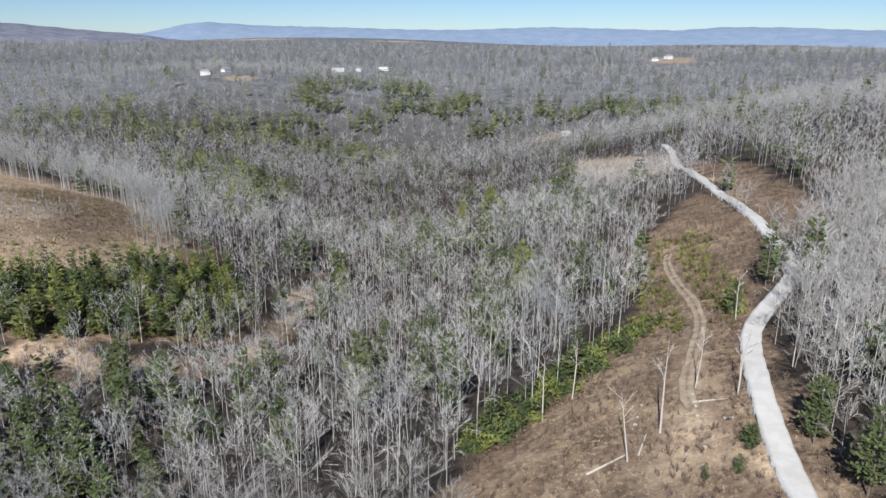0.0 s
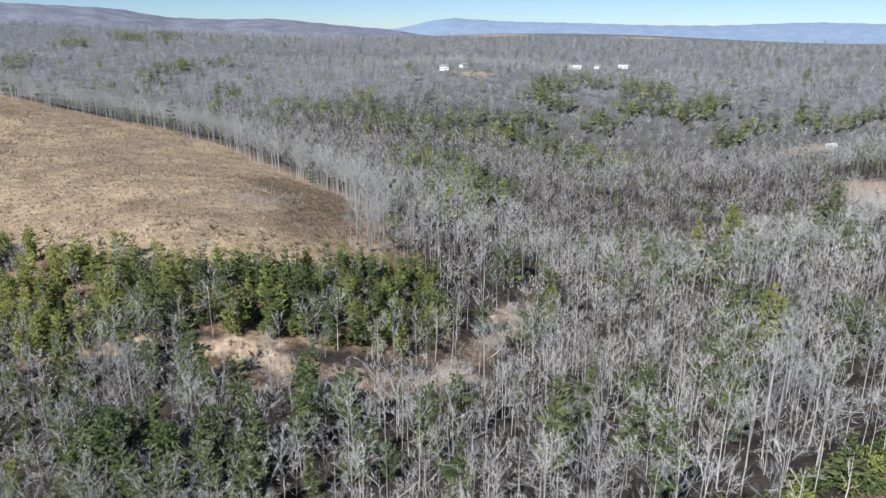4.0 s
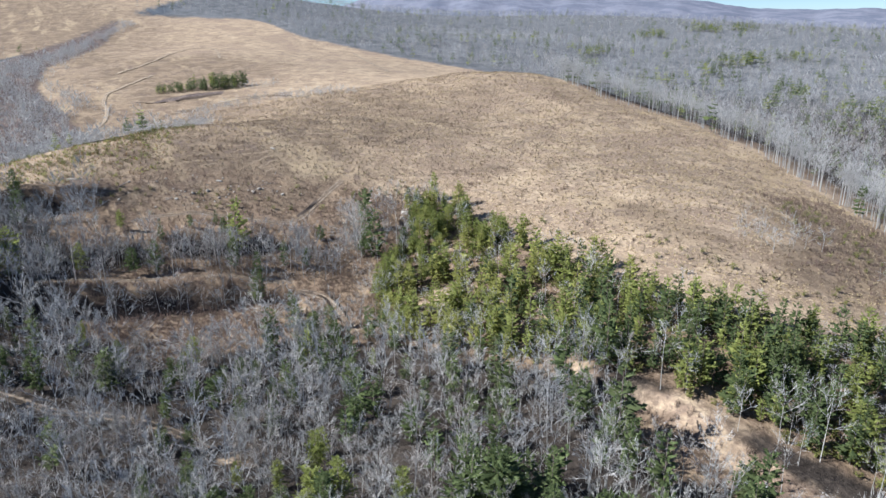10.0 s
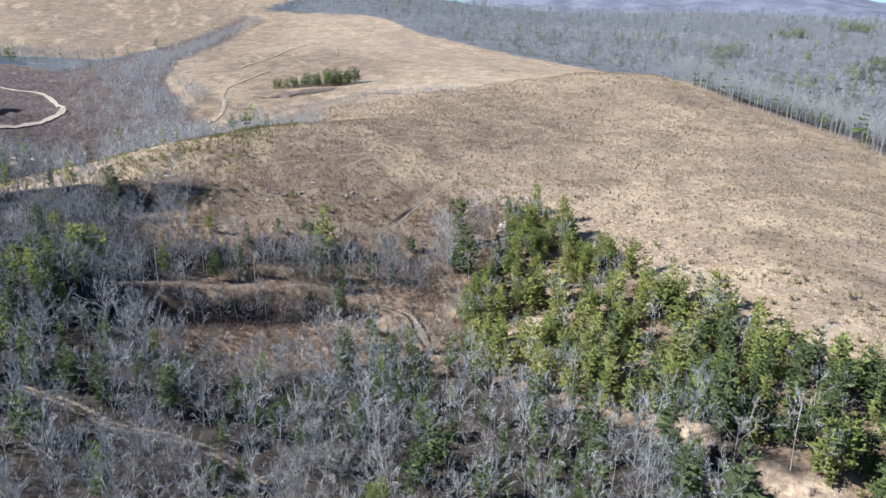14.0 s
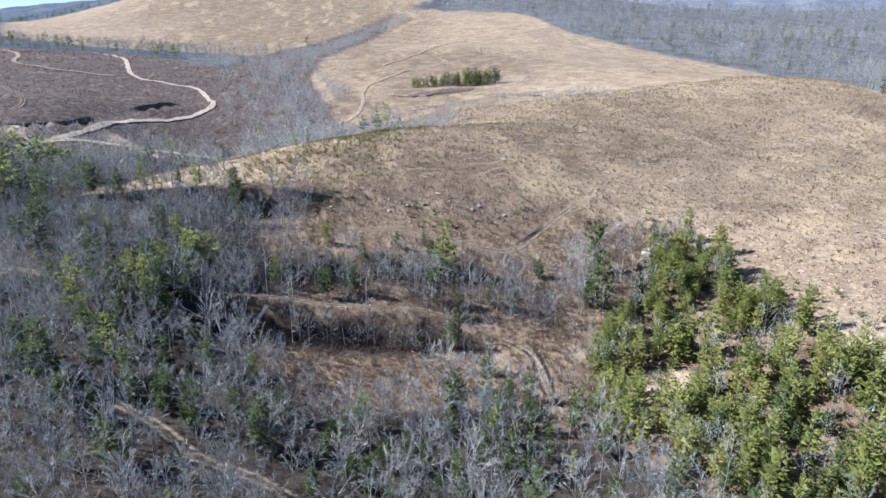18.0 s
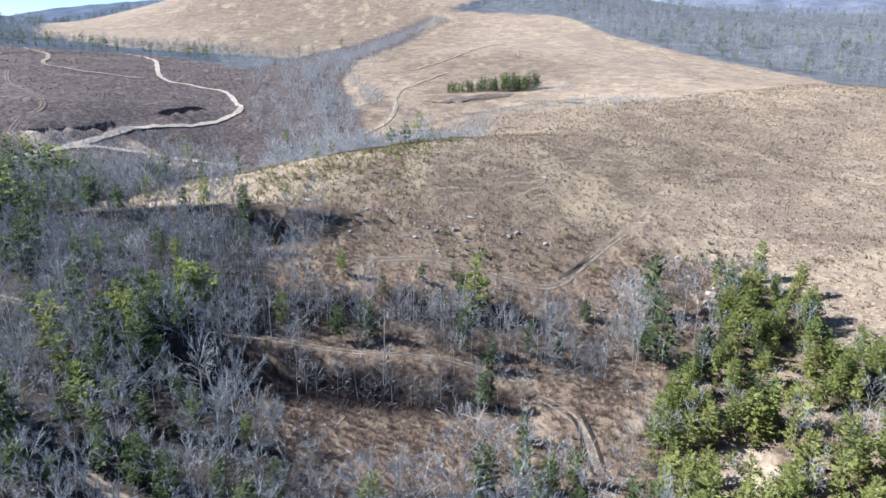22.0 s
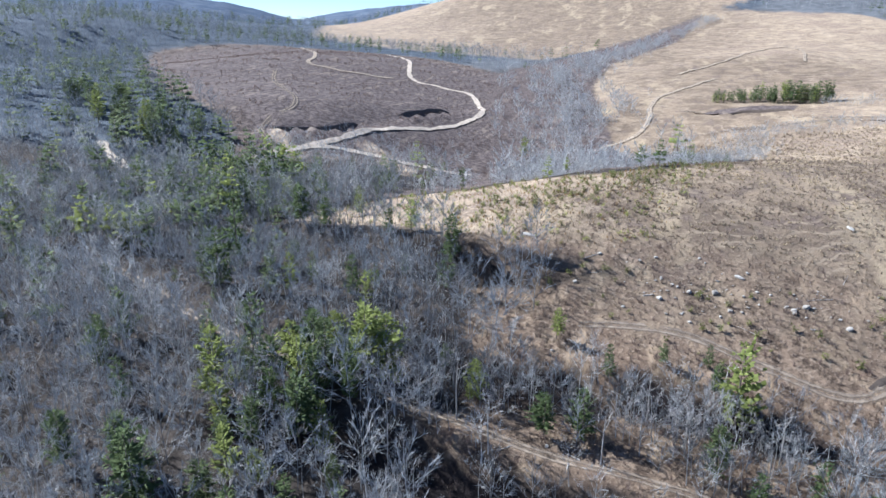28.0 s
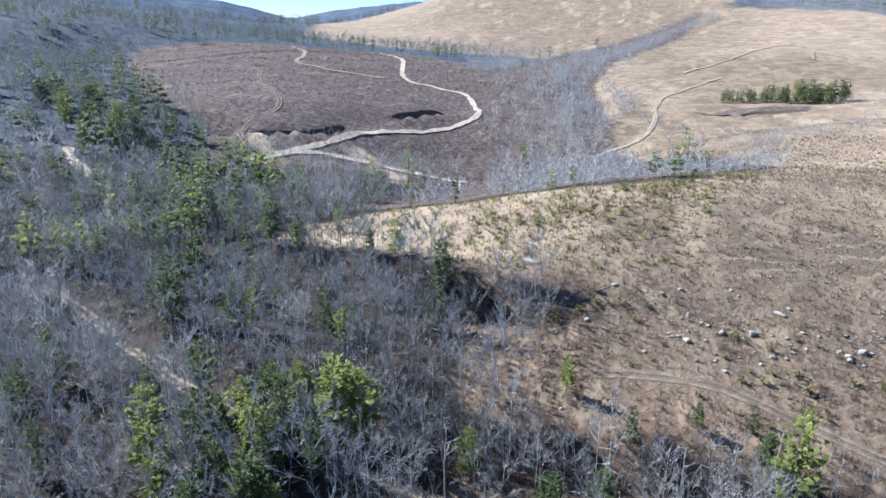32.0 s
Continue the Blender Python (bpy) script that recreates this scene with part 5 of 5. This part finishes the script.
def plant_open():
    r = np.random.default_rng(5)
    brush = [bush(r, 1.7, 11, False) for _ in range(6)]
    tufts = [tuft(r, 0.7) for _ in range(6)]
    green = [bush(r, 1.7, 8, True) for _ in range(5)]
    # brown brush on the cut slope, roadside and banks
    x, y = spread(-380, 145, 10, 410, 1.7)
    k = (inside(BROWN_SLOPE, x, y) | inside(ROADSIDE, x, y) | inside(ROAD_CUT, x, y) | inside(BARE_BANK, x, y) | inside(HILL_TIP, x, y)) & (way_gap(x, y) > 2.6)
    x, y = x[k], y[k]
    k = rng.random(len(x)) < 0.45 + 0.55 * lumps(x, y, 25, 21)
    for line, h, reach in SCARPS[:4]:
        face = side_of(line, x, y)
        k &= ~((face < 1) & (face > -8) & (rng.random(len(x)) < 0.85))
    up = k & (x < -284)
    strew("brush", brush, x[up], y[up], rng.uniform(0.4, 1.0, up.sum()), (M_BRUSH, M_REDBRUSH, M_STRAW, M_BRUSH), "tan and brown brush on the upper slope", "brush")
    k &= x >= -284
    strew("brush", brush, x[k], y[k], rng.uniform(0.5, 1.25, k.sum()), (M_BRUSH, M_REDBRUSH), "low brown leafless brush on the cut slopes", "brush")
    x, y = rng.uniform(-290, -185, 5200), rng.uniform(120, 205, 5200)
    k = (near_line(DRAW, x, y) < 14) & (way_gap(x, y) > 2.2)
    strew("brush", brush, x[k], y[k], rng.uniform(0.5, 1.3, k.sum()), M_BRUSH, "brown brush in the draw beside the pine bluff", "brush")
    x, y = spread(-240, -204, 60, 116, 1.5)
    k = inside([(-234, 62), (-237, 108), (-219, 113), (-208, 112), (-206, 80), (-222, 66)], x, y)
    strew("brush", brush, x[k], y[k], rng.uniform(0.5, 1.0, k.sum()), M_REDBRUSH, "reddish-brown brush in the hollow below the bench", "brush")
    x, y = rng.uniform(-1050, -430, 24000), rng.uniform(-470, 60, 24000)
    k = inside(BROWN_HILL, x, y) & (way_gap(x, y) > 4) & (rng.random(len(x)) < lumps(x, y, 34, 23) ** 1.5)
    strew("brush", brush, x[k], y[k], rng.uniform(0.5, 1.3, k.sum()), M_REDBRUSH, "low brown leafless brush on the far hill", "brush")
    # dry grass on the cleared hill
    n = 110000
    x, y = rng.uniform(-560, -110, n), rng.uniform(60, 450, n)
    k = inside(GRASS_HILL, x, y) & ~inside(BROWN_SLOPE, x, y) & (way_gap(x, y) > 1.8)
    x, y = x[k], y[k]
    tan = rng.random(len(x)) < (0.25 + 0.75 * lumps(x, y, 30, 31)) * (1 - 0.85 * np.clip(worn_share(x, y), 0, 1))
    k = tan & (rng.random(len(x)) < 0.75)
    strew("dry_grass", tufts, x[k], y[k], rng.uniform(0.6, 1.5, k.sum()), M_TUFT, "tan clumps of dry broom grass on the cleared hill", "grass", flat=0.6)
    k = ~tan & (rng.random(len(x)) < 0.5)
    strew("dry_grass", tufts, x[k], y[k], rng.uniform(0.6, 1.5, k.sum()), M_STRAW, "brown dead grass on the cleared hill", "grass", flat=0.6)
    b = rng.random(len(x)) < 0.02 + 0.22 * (lumps(x, y, 36, 33) > 0.6) * lumps(x, y, 9, 34)
    strew("brush", brush, x[b], y[b], rng.uniform(0.35, 1.0, b.sum()), (M_BRUSH, M_REDBRUSH, M_STRAW), "thin brown brush in the dry grass", "brush")
    x, y = spread(-30, 80, 20, 300, 1.0)
    k = inside(ROADSIDE, x, y) & (rng.random(len(x)) < 1.0 * (lumps(x, y, 18, 41) > 0.3)) & (way_gap(x, y) > 2.8)
    strew("dry_grass", tufts, x[k], y[k], rng.uniform(0.25, 0.5, k.sum()), M_TUFT, "tan dry grass beside the gravel road", "grass")
    x, y = spread(-225, -105, 200, 265, 1.3)
    k = inside(YELLOW_EDGE, x, y) & (lumps(x, y, 16, 43) > 0.35)
    strew("dry_grass", tufts, x[k], y[k], rng.uniform(0.4, 0.9, k.sum()), (M_YELLOW, M_TUFT), "yellow dry grass along the top of the bluff", "grass", flat=0.6)
    # dark green laurel along the wood's edge
    x, y = spread(0, 60, 105, 165, 1.7)
    k = (near_line([(8, 124), (18, 134), (27, 142), (38, 152), (47, 162)], x, y) < 6.5) & (rng.random(len(x)) < 0.7)
    strew("laurel_thicket", green, x[k], y[k], rng.uniform(0.9, 1.9, k.sum()), (M_NEEDLE_D, M_NEEDLE), "dark green laurel thicket at the wood's edge", "shrubs")
    x, y = spread(50, 100, 150, 260, 2.4)
    k = (near_line(DIRT_SPUR[:4], x, y) < 13) & (rng.random(len(x)) < 0.75) & (way_gap(x, y) > 2.4)
    strew("evergreen_shrubs", green, x[k], y[k], rng.uniform(0.6, 1.3, k.sum()), (M_NEEDLE_Y, M_SHRUB), "yellow-green shrubs beside the sandy track", "shrubs")
    x, y = rng.uniform(-410, -320, 2600), rng.uniform(40, 125, 2600)
    k = near_line([(-335, 50), (-355, 75), (-375, 100), (-395, 114)], x, y) < 16 * rng.random(len(x)) + 2
    x, y = x[k], y[k]
    h = rng.random(len(x)) < 0.5
    strew("brush", brush, x[h], y[h], rng.uniform(0.3, 0.7, h.sum()), M_RUST, "rusty brush along the crest of the grassy ridge", "brush")
    h = ~h & (rng.random(len(x)) < 0.5)
    strew("evergreen_shrubs", green, x[h], y[h], rng.uniform(0.35, 0.8, h.sum()), M_SHRUB, "yellow-green shrubs along the crest of the ridge", "shrubs")
    x, y = rng.uniform(-400, -290, 7600), rng.uniform(-30, 130, 7600)
    k = inside(CREST, x, y) & (rng.random(len(x)) < 0.25 + 0.75 * lumps(x, y, 14, 95))
    x, y = x[k], y[k]
    h = rng.random(len(x))
    strew("brush", brush, x[h < 0.6], y[h < 0.6], rng.uniform(0.3, 0.7, (h < 0.6).sum()), (M_RUST, M_STRAW), "rusty brush on the near side of the ridge", "brush")
    strew("evergreen_shrubs", green, x[h > 0.72], y[h > 0.72], rng.uniform(0.3, 0.9, (h > 0.72).sum()), (M_SHRUB, M_NEEDLE_Y), "yellow-green shrubs on the near side of the ridge", "shrubs")
    x, y = rng.uniform(-290, -50, 2600), rng.uniform(130, 290, 2600)
    k = inside(PINE_BLUFF, x, y)
    strew("evergreen_shrubs", green, x[k], y[k], rng.uniform(0.6, 1.7, k.sum()), M_SHRUB, "yellow-green undergrowth between the bluff pines", "shrubs")
    # evergreen shrubs
    x, y = spread(-420, 110, 20, 320, 4.0)
    w = 0.5 * inside(YELLOW_EDGE, x, y) + 0.5 * (near_line(DIRT_SPUR[:4], x, y) < 12) + 0.30 * (near_line([(-300, 80), (-290, 120), (-300, 165), (-290, 190)], x, y) < 14) + 0.6 * (near_line([(-335, 50), (-355, 75), (-375, 100), (-395, 114)], x, y) < 13) + 0.45 * (near_line([(-170, 316), (-135, 292)], x, y) < 24) + 0.2 * inside(PINE_BLUFF, x, y)
    k = (rng.random(len(x)) < w) & (way_gap(x, y) > 2.6)
    strew("evergreen_shrubs", green, x[k], y[k], rng.uniform(0.5, 1.3, k.sum()), M_SHRUB, "yellow-green evergreen shrubs on the slopes", "shrubs")


plant_open()


# ---- rocks, dead wood and far buildings ----
def part(name, bm, mat, parent=None, label="", smooth=False):
    me = bpy.data.meshes.new(name)
    bm.to_mesh(me)
    bm.free()
    me.materials.append(mat)
    if smooth:
        for p in me.polygons:
            p.use_smooth = True
    o = new(name, me)
    if parent:
        o.parent = parent
    if label:
        o["label"] = label
    return o


def boulder_mesh():
    bm = bmesh.new()
    bmesh.ops.create_icosphere(bm, subdivisions=2, radius=1.0)
    for v in bm.verts:
        d = v.co.copy()
        k = 1 + 0.30 * noise.noise(d * 1.3 + Vector((9 * r_seed[0], 0, 0))) + 0.12 * noise.noise(d * 4)
        v.co = Vector((math.copysign(abs(d.x) ** 0.75, d.x), math.copysign(abs(d.y) ** 0.75, d.y), math.copysign(abs(d.z) ** 0.65, d.z) * 0.62)) * k
    r_seed[0] += 1
    me = bpy.data.meshes.new("boulder")
    bm.to_mesh(me)
    bm.free()
    me.materials.append(M_ROCK)
    return me


r_seed = [1]
rr = random.Random(3)
BOULDERS = [boulder_mesh() for _ in range(6)]


def boulder(x, y, size, flat=1.0):
    o = new("boulder", rr.choice(BOULDERS))
    z = float(height(x, y))
    s = size * 0.38
    o.matrix_world = Matrix.LocRotScale((x, y, z + 0.12 * size), Euler((rr.uniform(-0.25, 0.25), rr.uniform(-0.25, 0.25), rr.uniform(0, 6.3))), (s, s * rr.uniform(0.6, 1.0), s * flat))
    tagged(o, "pale grey sandstone boulder on the brown cut slope", "boulder", "loose boulders")


LEDGE_ROCKS = [(-302, 107, 1.9), (-303, 113, 2.4), (-298, 100, 1.9), (-310, 119, 1.4), (-297, 116, 1.6), (-299, 80, 1.5), (-302, 133, 2.2), (-299, 130, 1.7), (-313, 99, 1.3), (-312, 121, 1.2), (-300, 130, 1.6), (-296, 141, 2.0), (-310, 95, 1.2), (-310, 85, 1.4), (-265, 182, 4.2), (-262, 179, 3.4), (-268, 188, 3.6), (-271, 186, 2.8), (-141, 185, 2.4), (-144, 187, 1.8), (-87, 227, 1.8), (-337, 166, 1.2), (-208, 130, 2.2)]
for x, y, s in LEDGE_ROCKS:
    boulder(x, y, s, 0.9)
for _ in range(90):
    x, y = rr.choice(((rr.uniform(-318, -292), rr.uniform(78, 150)), (rr.uniform(-275, -240), rr.uniform(60, 140)), (rr.uniform(34, 54), rr.uniform(96, 122)), (rr.uniform(-300, -262), rr.uniform(160, 196))))
    boulder(x, y, rr.uniform(0.4, 1.1), rr.uniform(0.6, 1.0))


for _ in range(60):
    f = rr.random() * (len(GULLY) - 1.001)
    (ax, ay), (bx, by) = GULLY[int(f)], GULLY[int(f) + 1]
    f -= int(f)
    boulder(ax + (bx - ax) * f + rr.gauss(0, 1.6), ay + (by - ay) * f + rr.gauss(0, 1.6), rr.uniform(0.4, 1.3), rr.uniform(0.5, 0.9))
for _ in range(70):
    boulder(-303 + rr.gauss(0, 4.5), rr.choice((110, 112, 133, 100)) + rr.gauss(0, 5.0), rr.uniform(0.4, 1.2), rr.uniform(0.4, 0.9))


def slab(x, y, a, b, turn):
    bm = bmesh.new()
    bmesh.ops.create_icosphere(bm, subdivisions=2, radius=1.0)
    for v in bm.verts:
        q = 1 + 0.2 * noise.noise(v.co * 2 + Vector((x, y, 0)))
        v.co = Vector((v.co.x * a * q, v.co.y * b * q, v.co.z * 0.35))
    o = part("rock_slab", bm, M_ROCK)
    o.matrix_world = pose(x, y, float(height(x, y)) + 0.12, 0, 8, turn)
    tagged(o, "pale flat rock slab lying in dry grass", "rock", "flat slabs")


slab(-316, 66, 2.2, 1.0, 80)
slab(-310, 119, 1.4, 0.6, 60)
slab(-340, 150, 1.5, 0.7, 20)


def cone_between(bm, a, b, ra, rb, sides=7):
    a, b = Vector(a), Vector(b)
    m = Matrix.Translation((a + b) / 2) @ (b - a).to_track_quat("Z", "Y").to_matrix().to_4x4()
    bmesh.ops.create_cone(bm, cap_ends=True, segments=sides, radius1=ra, radius2=rb, depth=(b - a).length, matrix=m)


def snag(x, y, h, lean, seed, forks=5):
    """A standing dead tree with a few bare limbs."""
    g = random.Random(seed)
    e = new("dead_tree")
    e.location = (x, y, float(height(x, y)))
    bm = bmesh.new()
    top = Vector((lean[0] * h, lean[1] * h, h))
    mid = top * 0.55 + Vector((g.uniform(-0.3, 0.3), g.uniform(-0.3, 0.3), 0))
    cone_between(bm, (0, 0, -0.3), mid, 0.008 * h + 0.05, 0.006 * h + 0.02)
    cone_between(bm, mid, top, 0.006 * h + 0.02, 0.02)
    part("trunk", bm, M_DEAD, e)
    for k in range(forks):
        bm = bmesh.new()
        q = 0.5 + 0.45 * (k + g.random() * 0.6) / forks
        s = top * q if q > 0.55 else mid
        az = g.uniform(0, 6.28)
        ln = h * 0.17 * g.uniform(0.6, 1.3)
        d = Vector((math.cos(az), math.sin(az), g.uniform(0.5, 1.4))).normalized()
        t = s + d * ln
        cone_between(bm, s, t, 0.055, 0.02, 5)
        for _ in range(5):
            c = s.lerp(t, g.uniform(0.4, 1))
            cone_between(bm, c, c + (d + Vector((g.gauss(0, 0.5), g.gauss(0, 0.5), 0.3))).normalized() * ln * 0.5, 0.03, 0.006, 4)
        part("limb", bm, M_DEAD, e)
    tagged(e, "pale standing dead tree with few bare limbs", "dead tree", "dead trees")


for i, (x, y, h, ln) in enumerate([(38, 109, 18, (0, 0)), (31, 103, 13, (-0.14, 0.05)), (48, 121, 12, (0.05, 0)), (53, 114, 13, (0.08, 0.03)), (55, 118, 11, (-0.04, 0.05)), (66, 148, 11, (0, 0.03)), (27, 132, 14, (0.02, 0)), (20, 126, 15, (0, 0.02)), (-243, 70, 13, (0.02, 0)), (-247, 90, 12, (0, 0.03)), (-255, 105, 13, (0.03, 0)), (-262, 98, 12, (0, 0)), (-266, 112, 14, (0.02, 0.02)), (-258, 122, 12, (0.0, -0.03)), (-251, 62, 14, (0, 0.02)), (-245, 128, 10, (0.04, 0))]):
    snag(x, y, h, ln, 40 + i)


def log(x0, y0, x1, y1, rad, label):
    bm = bmesh.new()
    a = Vector((x0, y0, float(height(x0, y0)) + rad * 0.8))
    b = Vector((x1, y1, float(height(x1, y1)) + rad * 0.6))
    cone_between(bm, a, a.lerp(b, 0.5), rad, rad * 0.8, 8)
    cone_between(bm, a.lerp(b, 0.5), b, rad * 0.8, rad * 0.45, 8)
    for k in (0.35, 0.6, 0.8):
        c = a.lerp(b, k)
        cone_between(bm, c, c + Vector((rr.uniform(-0.6, 0.6), rr.uniform(-0.6, 0.6), 0.5)), rad * 0.35, 0.02, 5)
    tagged(part("fallen_log", bm, M_DEAD), label, "log", "fallen logs")


log(24, 102, 31, 105, 0.22, "bleached fallen log lying in brown brush")
log(33, 104, 36, 110, 0.18, "bleached broken log propped in brown brush")
log(46, 116, 51, 114, 0.14, "thin fallen log beside the gravel road")
for _ in range(46):
    x, y = rr.choice(((rr.uniform(-268, -238), rr.uniform(60, 140)), (rr.uniform(-318, -285), rr.uniform(80, 150)), (rr.uniform(-238, -210), rr.uniform(75, 130)), (rr.uniform(-300, -250), rr.uniform(20, 60))))
    az, ln = rr.uniform(0, 6.28), rr.uniform(2.5, 6)
    log(x, y, x + ln * math.cos(az), y + ln * math.sin(az), rr.uniform(0.07, 0.15), "grey fallen trunk lying on the cut slope")


M_WALL = island_tone("white_siding", (0.74, 0.74, 0.73), (0.82, 0.82, 0.80), rough=0.6, grain=0.8)
M_ROOF = island_tone("grey_shingle_roof", (0.24, 0.24, 0.25), (0.34, 0.34, 0.35), rough=0.8, grain=1.0)
M_METAL = island_tone("pale_metal_roof", (0.62, 0.63, 0.64), (0.72, 0.73, 0.74), rough=0.35, grain=0.4)
M_GLASS = material("dark_window", 0.15, 0.5)[0]
M_GLASS.node_tree.nodes["Principled BSDF"].inputs["Base Color"].default_value = (0.03, 0.035, 0.045, 1)


def house(x, y, turn, l, w, h, roof_mat, label):
    e = new("house")
    e.matrix_world = pose(x, y, float(height(x, y)), 0, 0, turn)
    bm = bmesh.new()
    bmesh.ops.create_cube(bm, size=1, matrix=Matrix.Translation((0, 0, h / 2 - 0.5)) @ Matrix.Diagonal((l, w, h + 1, 1)))
    part("wall", bm, M_WALL, e)
    bm = bmesh.new()
    p = [(-l / 2 - 0.4, -w / 2 - 0.5, h), (l / 2 + 0.4, -w / 2 - 0.5, h), (l / 2 + 0.4, w / 2 + 0.5, h), (-l / 2 - 0.4, w / 2 + 0.5, h), (-l / 2 - 0.4, 0, h + w * 0.36), (l / 2 + 0.4, 0, h + w * 0.36)]
    v = [bm.verts.new(q) for q in p]
    for f in ((0, 1, 5, 4), (2, 3, 4, 5), (1, 2, 5), (3, 0, 4), (3, 2, 1, 0)):
        bm.faces.new([v[i] for i in f])
    part("roof", bm, roof_mat, e)
    bm = bmesh.new()
    bmesh.ops.create_cube(bm, size=1, matrix=Matrix.Translation((l * 0.25, 0, h + w * 0.36)) @ Matrix.Diagonal((0.8, 0.8, 1.8, 1)))
    part("chimney", bm, M_ROCK, e)
    for sgn in (-1, 1):
        for k in range(max(2, int(l / 3))):
            bm = bmesh.new()
            bmesh.ops.create_cube(bm, size=1, matrix=Matrix.Translation((-l / 2 + (k + 0.5) * l / max(2, int(l / 3)), sgn * (w / 2 + 0.02), h * 0.55)) @ Matrix.Diagonal((1.1, 0.08, 1.4, 1)))
            part("window", bm, M_GLASS, e)
    tagged(e, label, "house", "far houses")


house(-331, 1013, 10, 13, 8, 4.5, M_ROOF, "white farmhouse with a grey roof among trees")
house(-318, 1066, 60, 12, 8, 4.0, M_ROOF, "white outbuilding beside the farmhouse")
house(-185, 1285, 5, 20, 9, 3.4, M_METAL, "long white farm building with a metal roof")
house(-108, 1335, -8, 18, 9, 3.4, M_METAL, "long white farm building with a metal roof")
house(-150, 1310, 80, 14, 9, 5, M_ROOF, "white house with a grey roof by the farm")
house(480, 1560, 20, 16, 10, 5.5, M_ROOF, "white house on the cleared hilltop")
house(430, 1480, -30, 12, 8, 4.5, M_ROOF, "small white house on the cleared hilltop")
house(128, 742, 25, 8, 5, 2.6, M_METAL, "small pale shed in a gap of the woods")
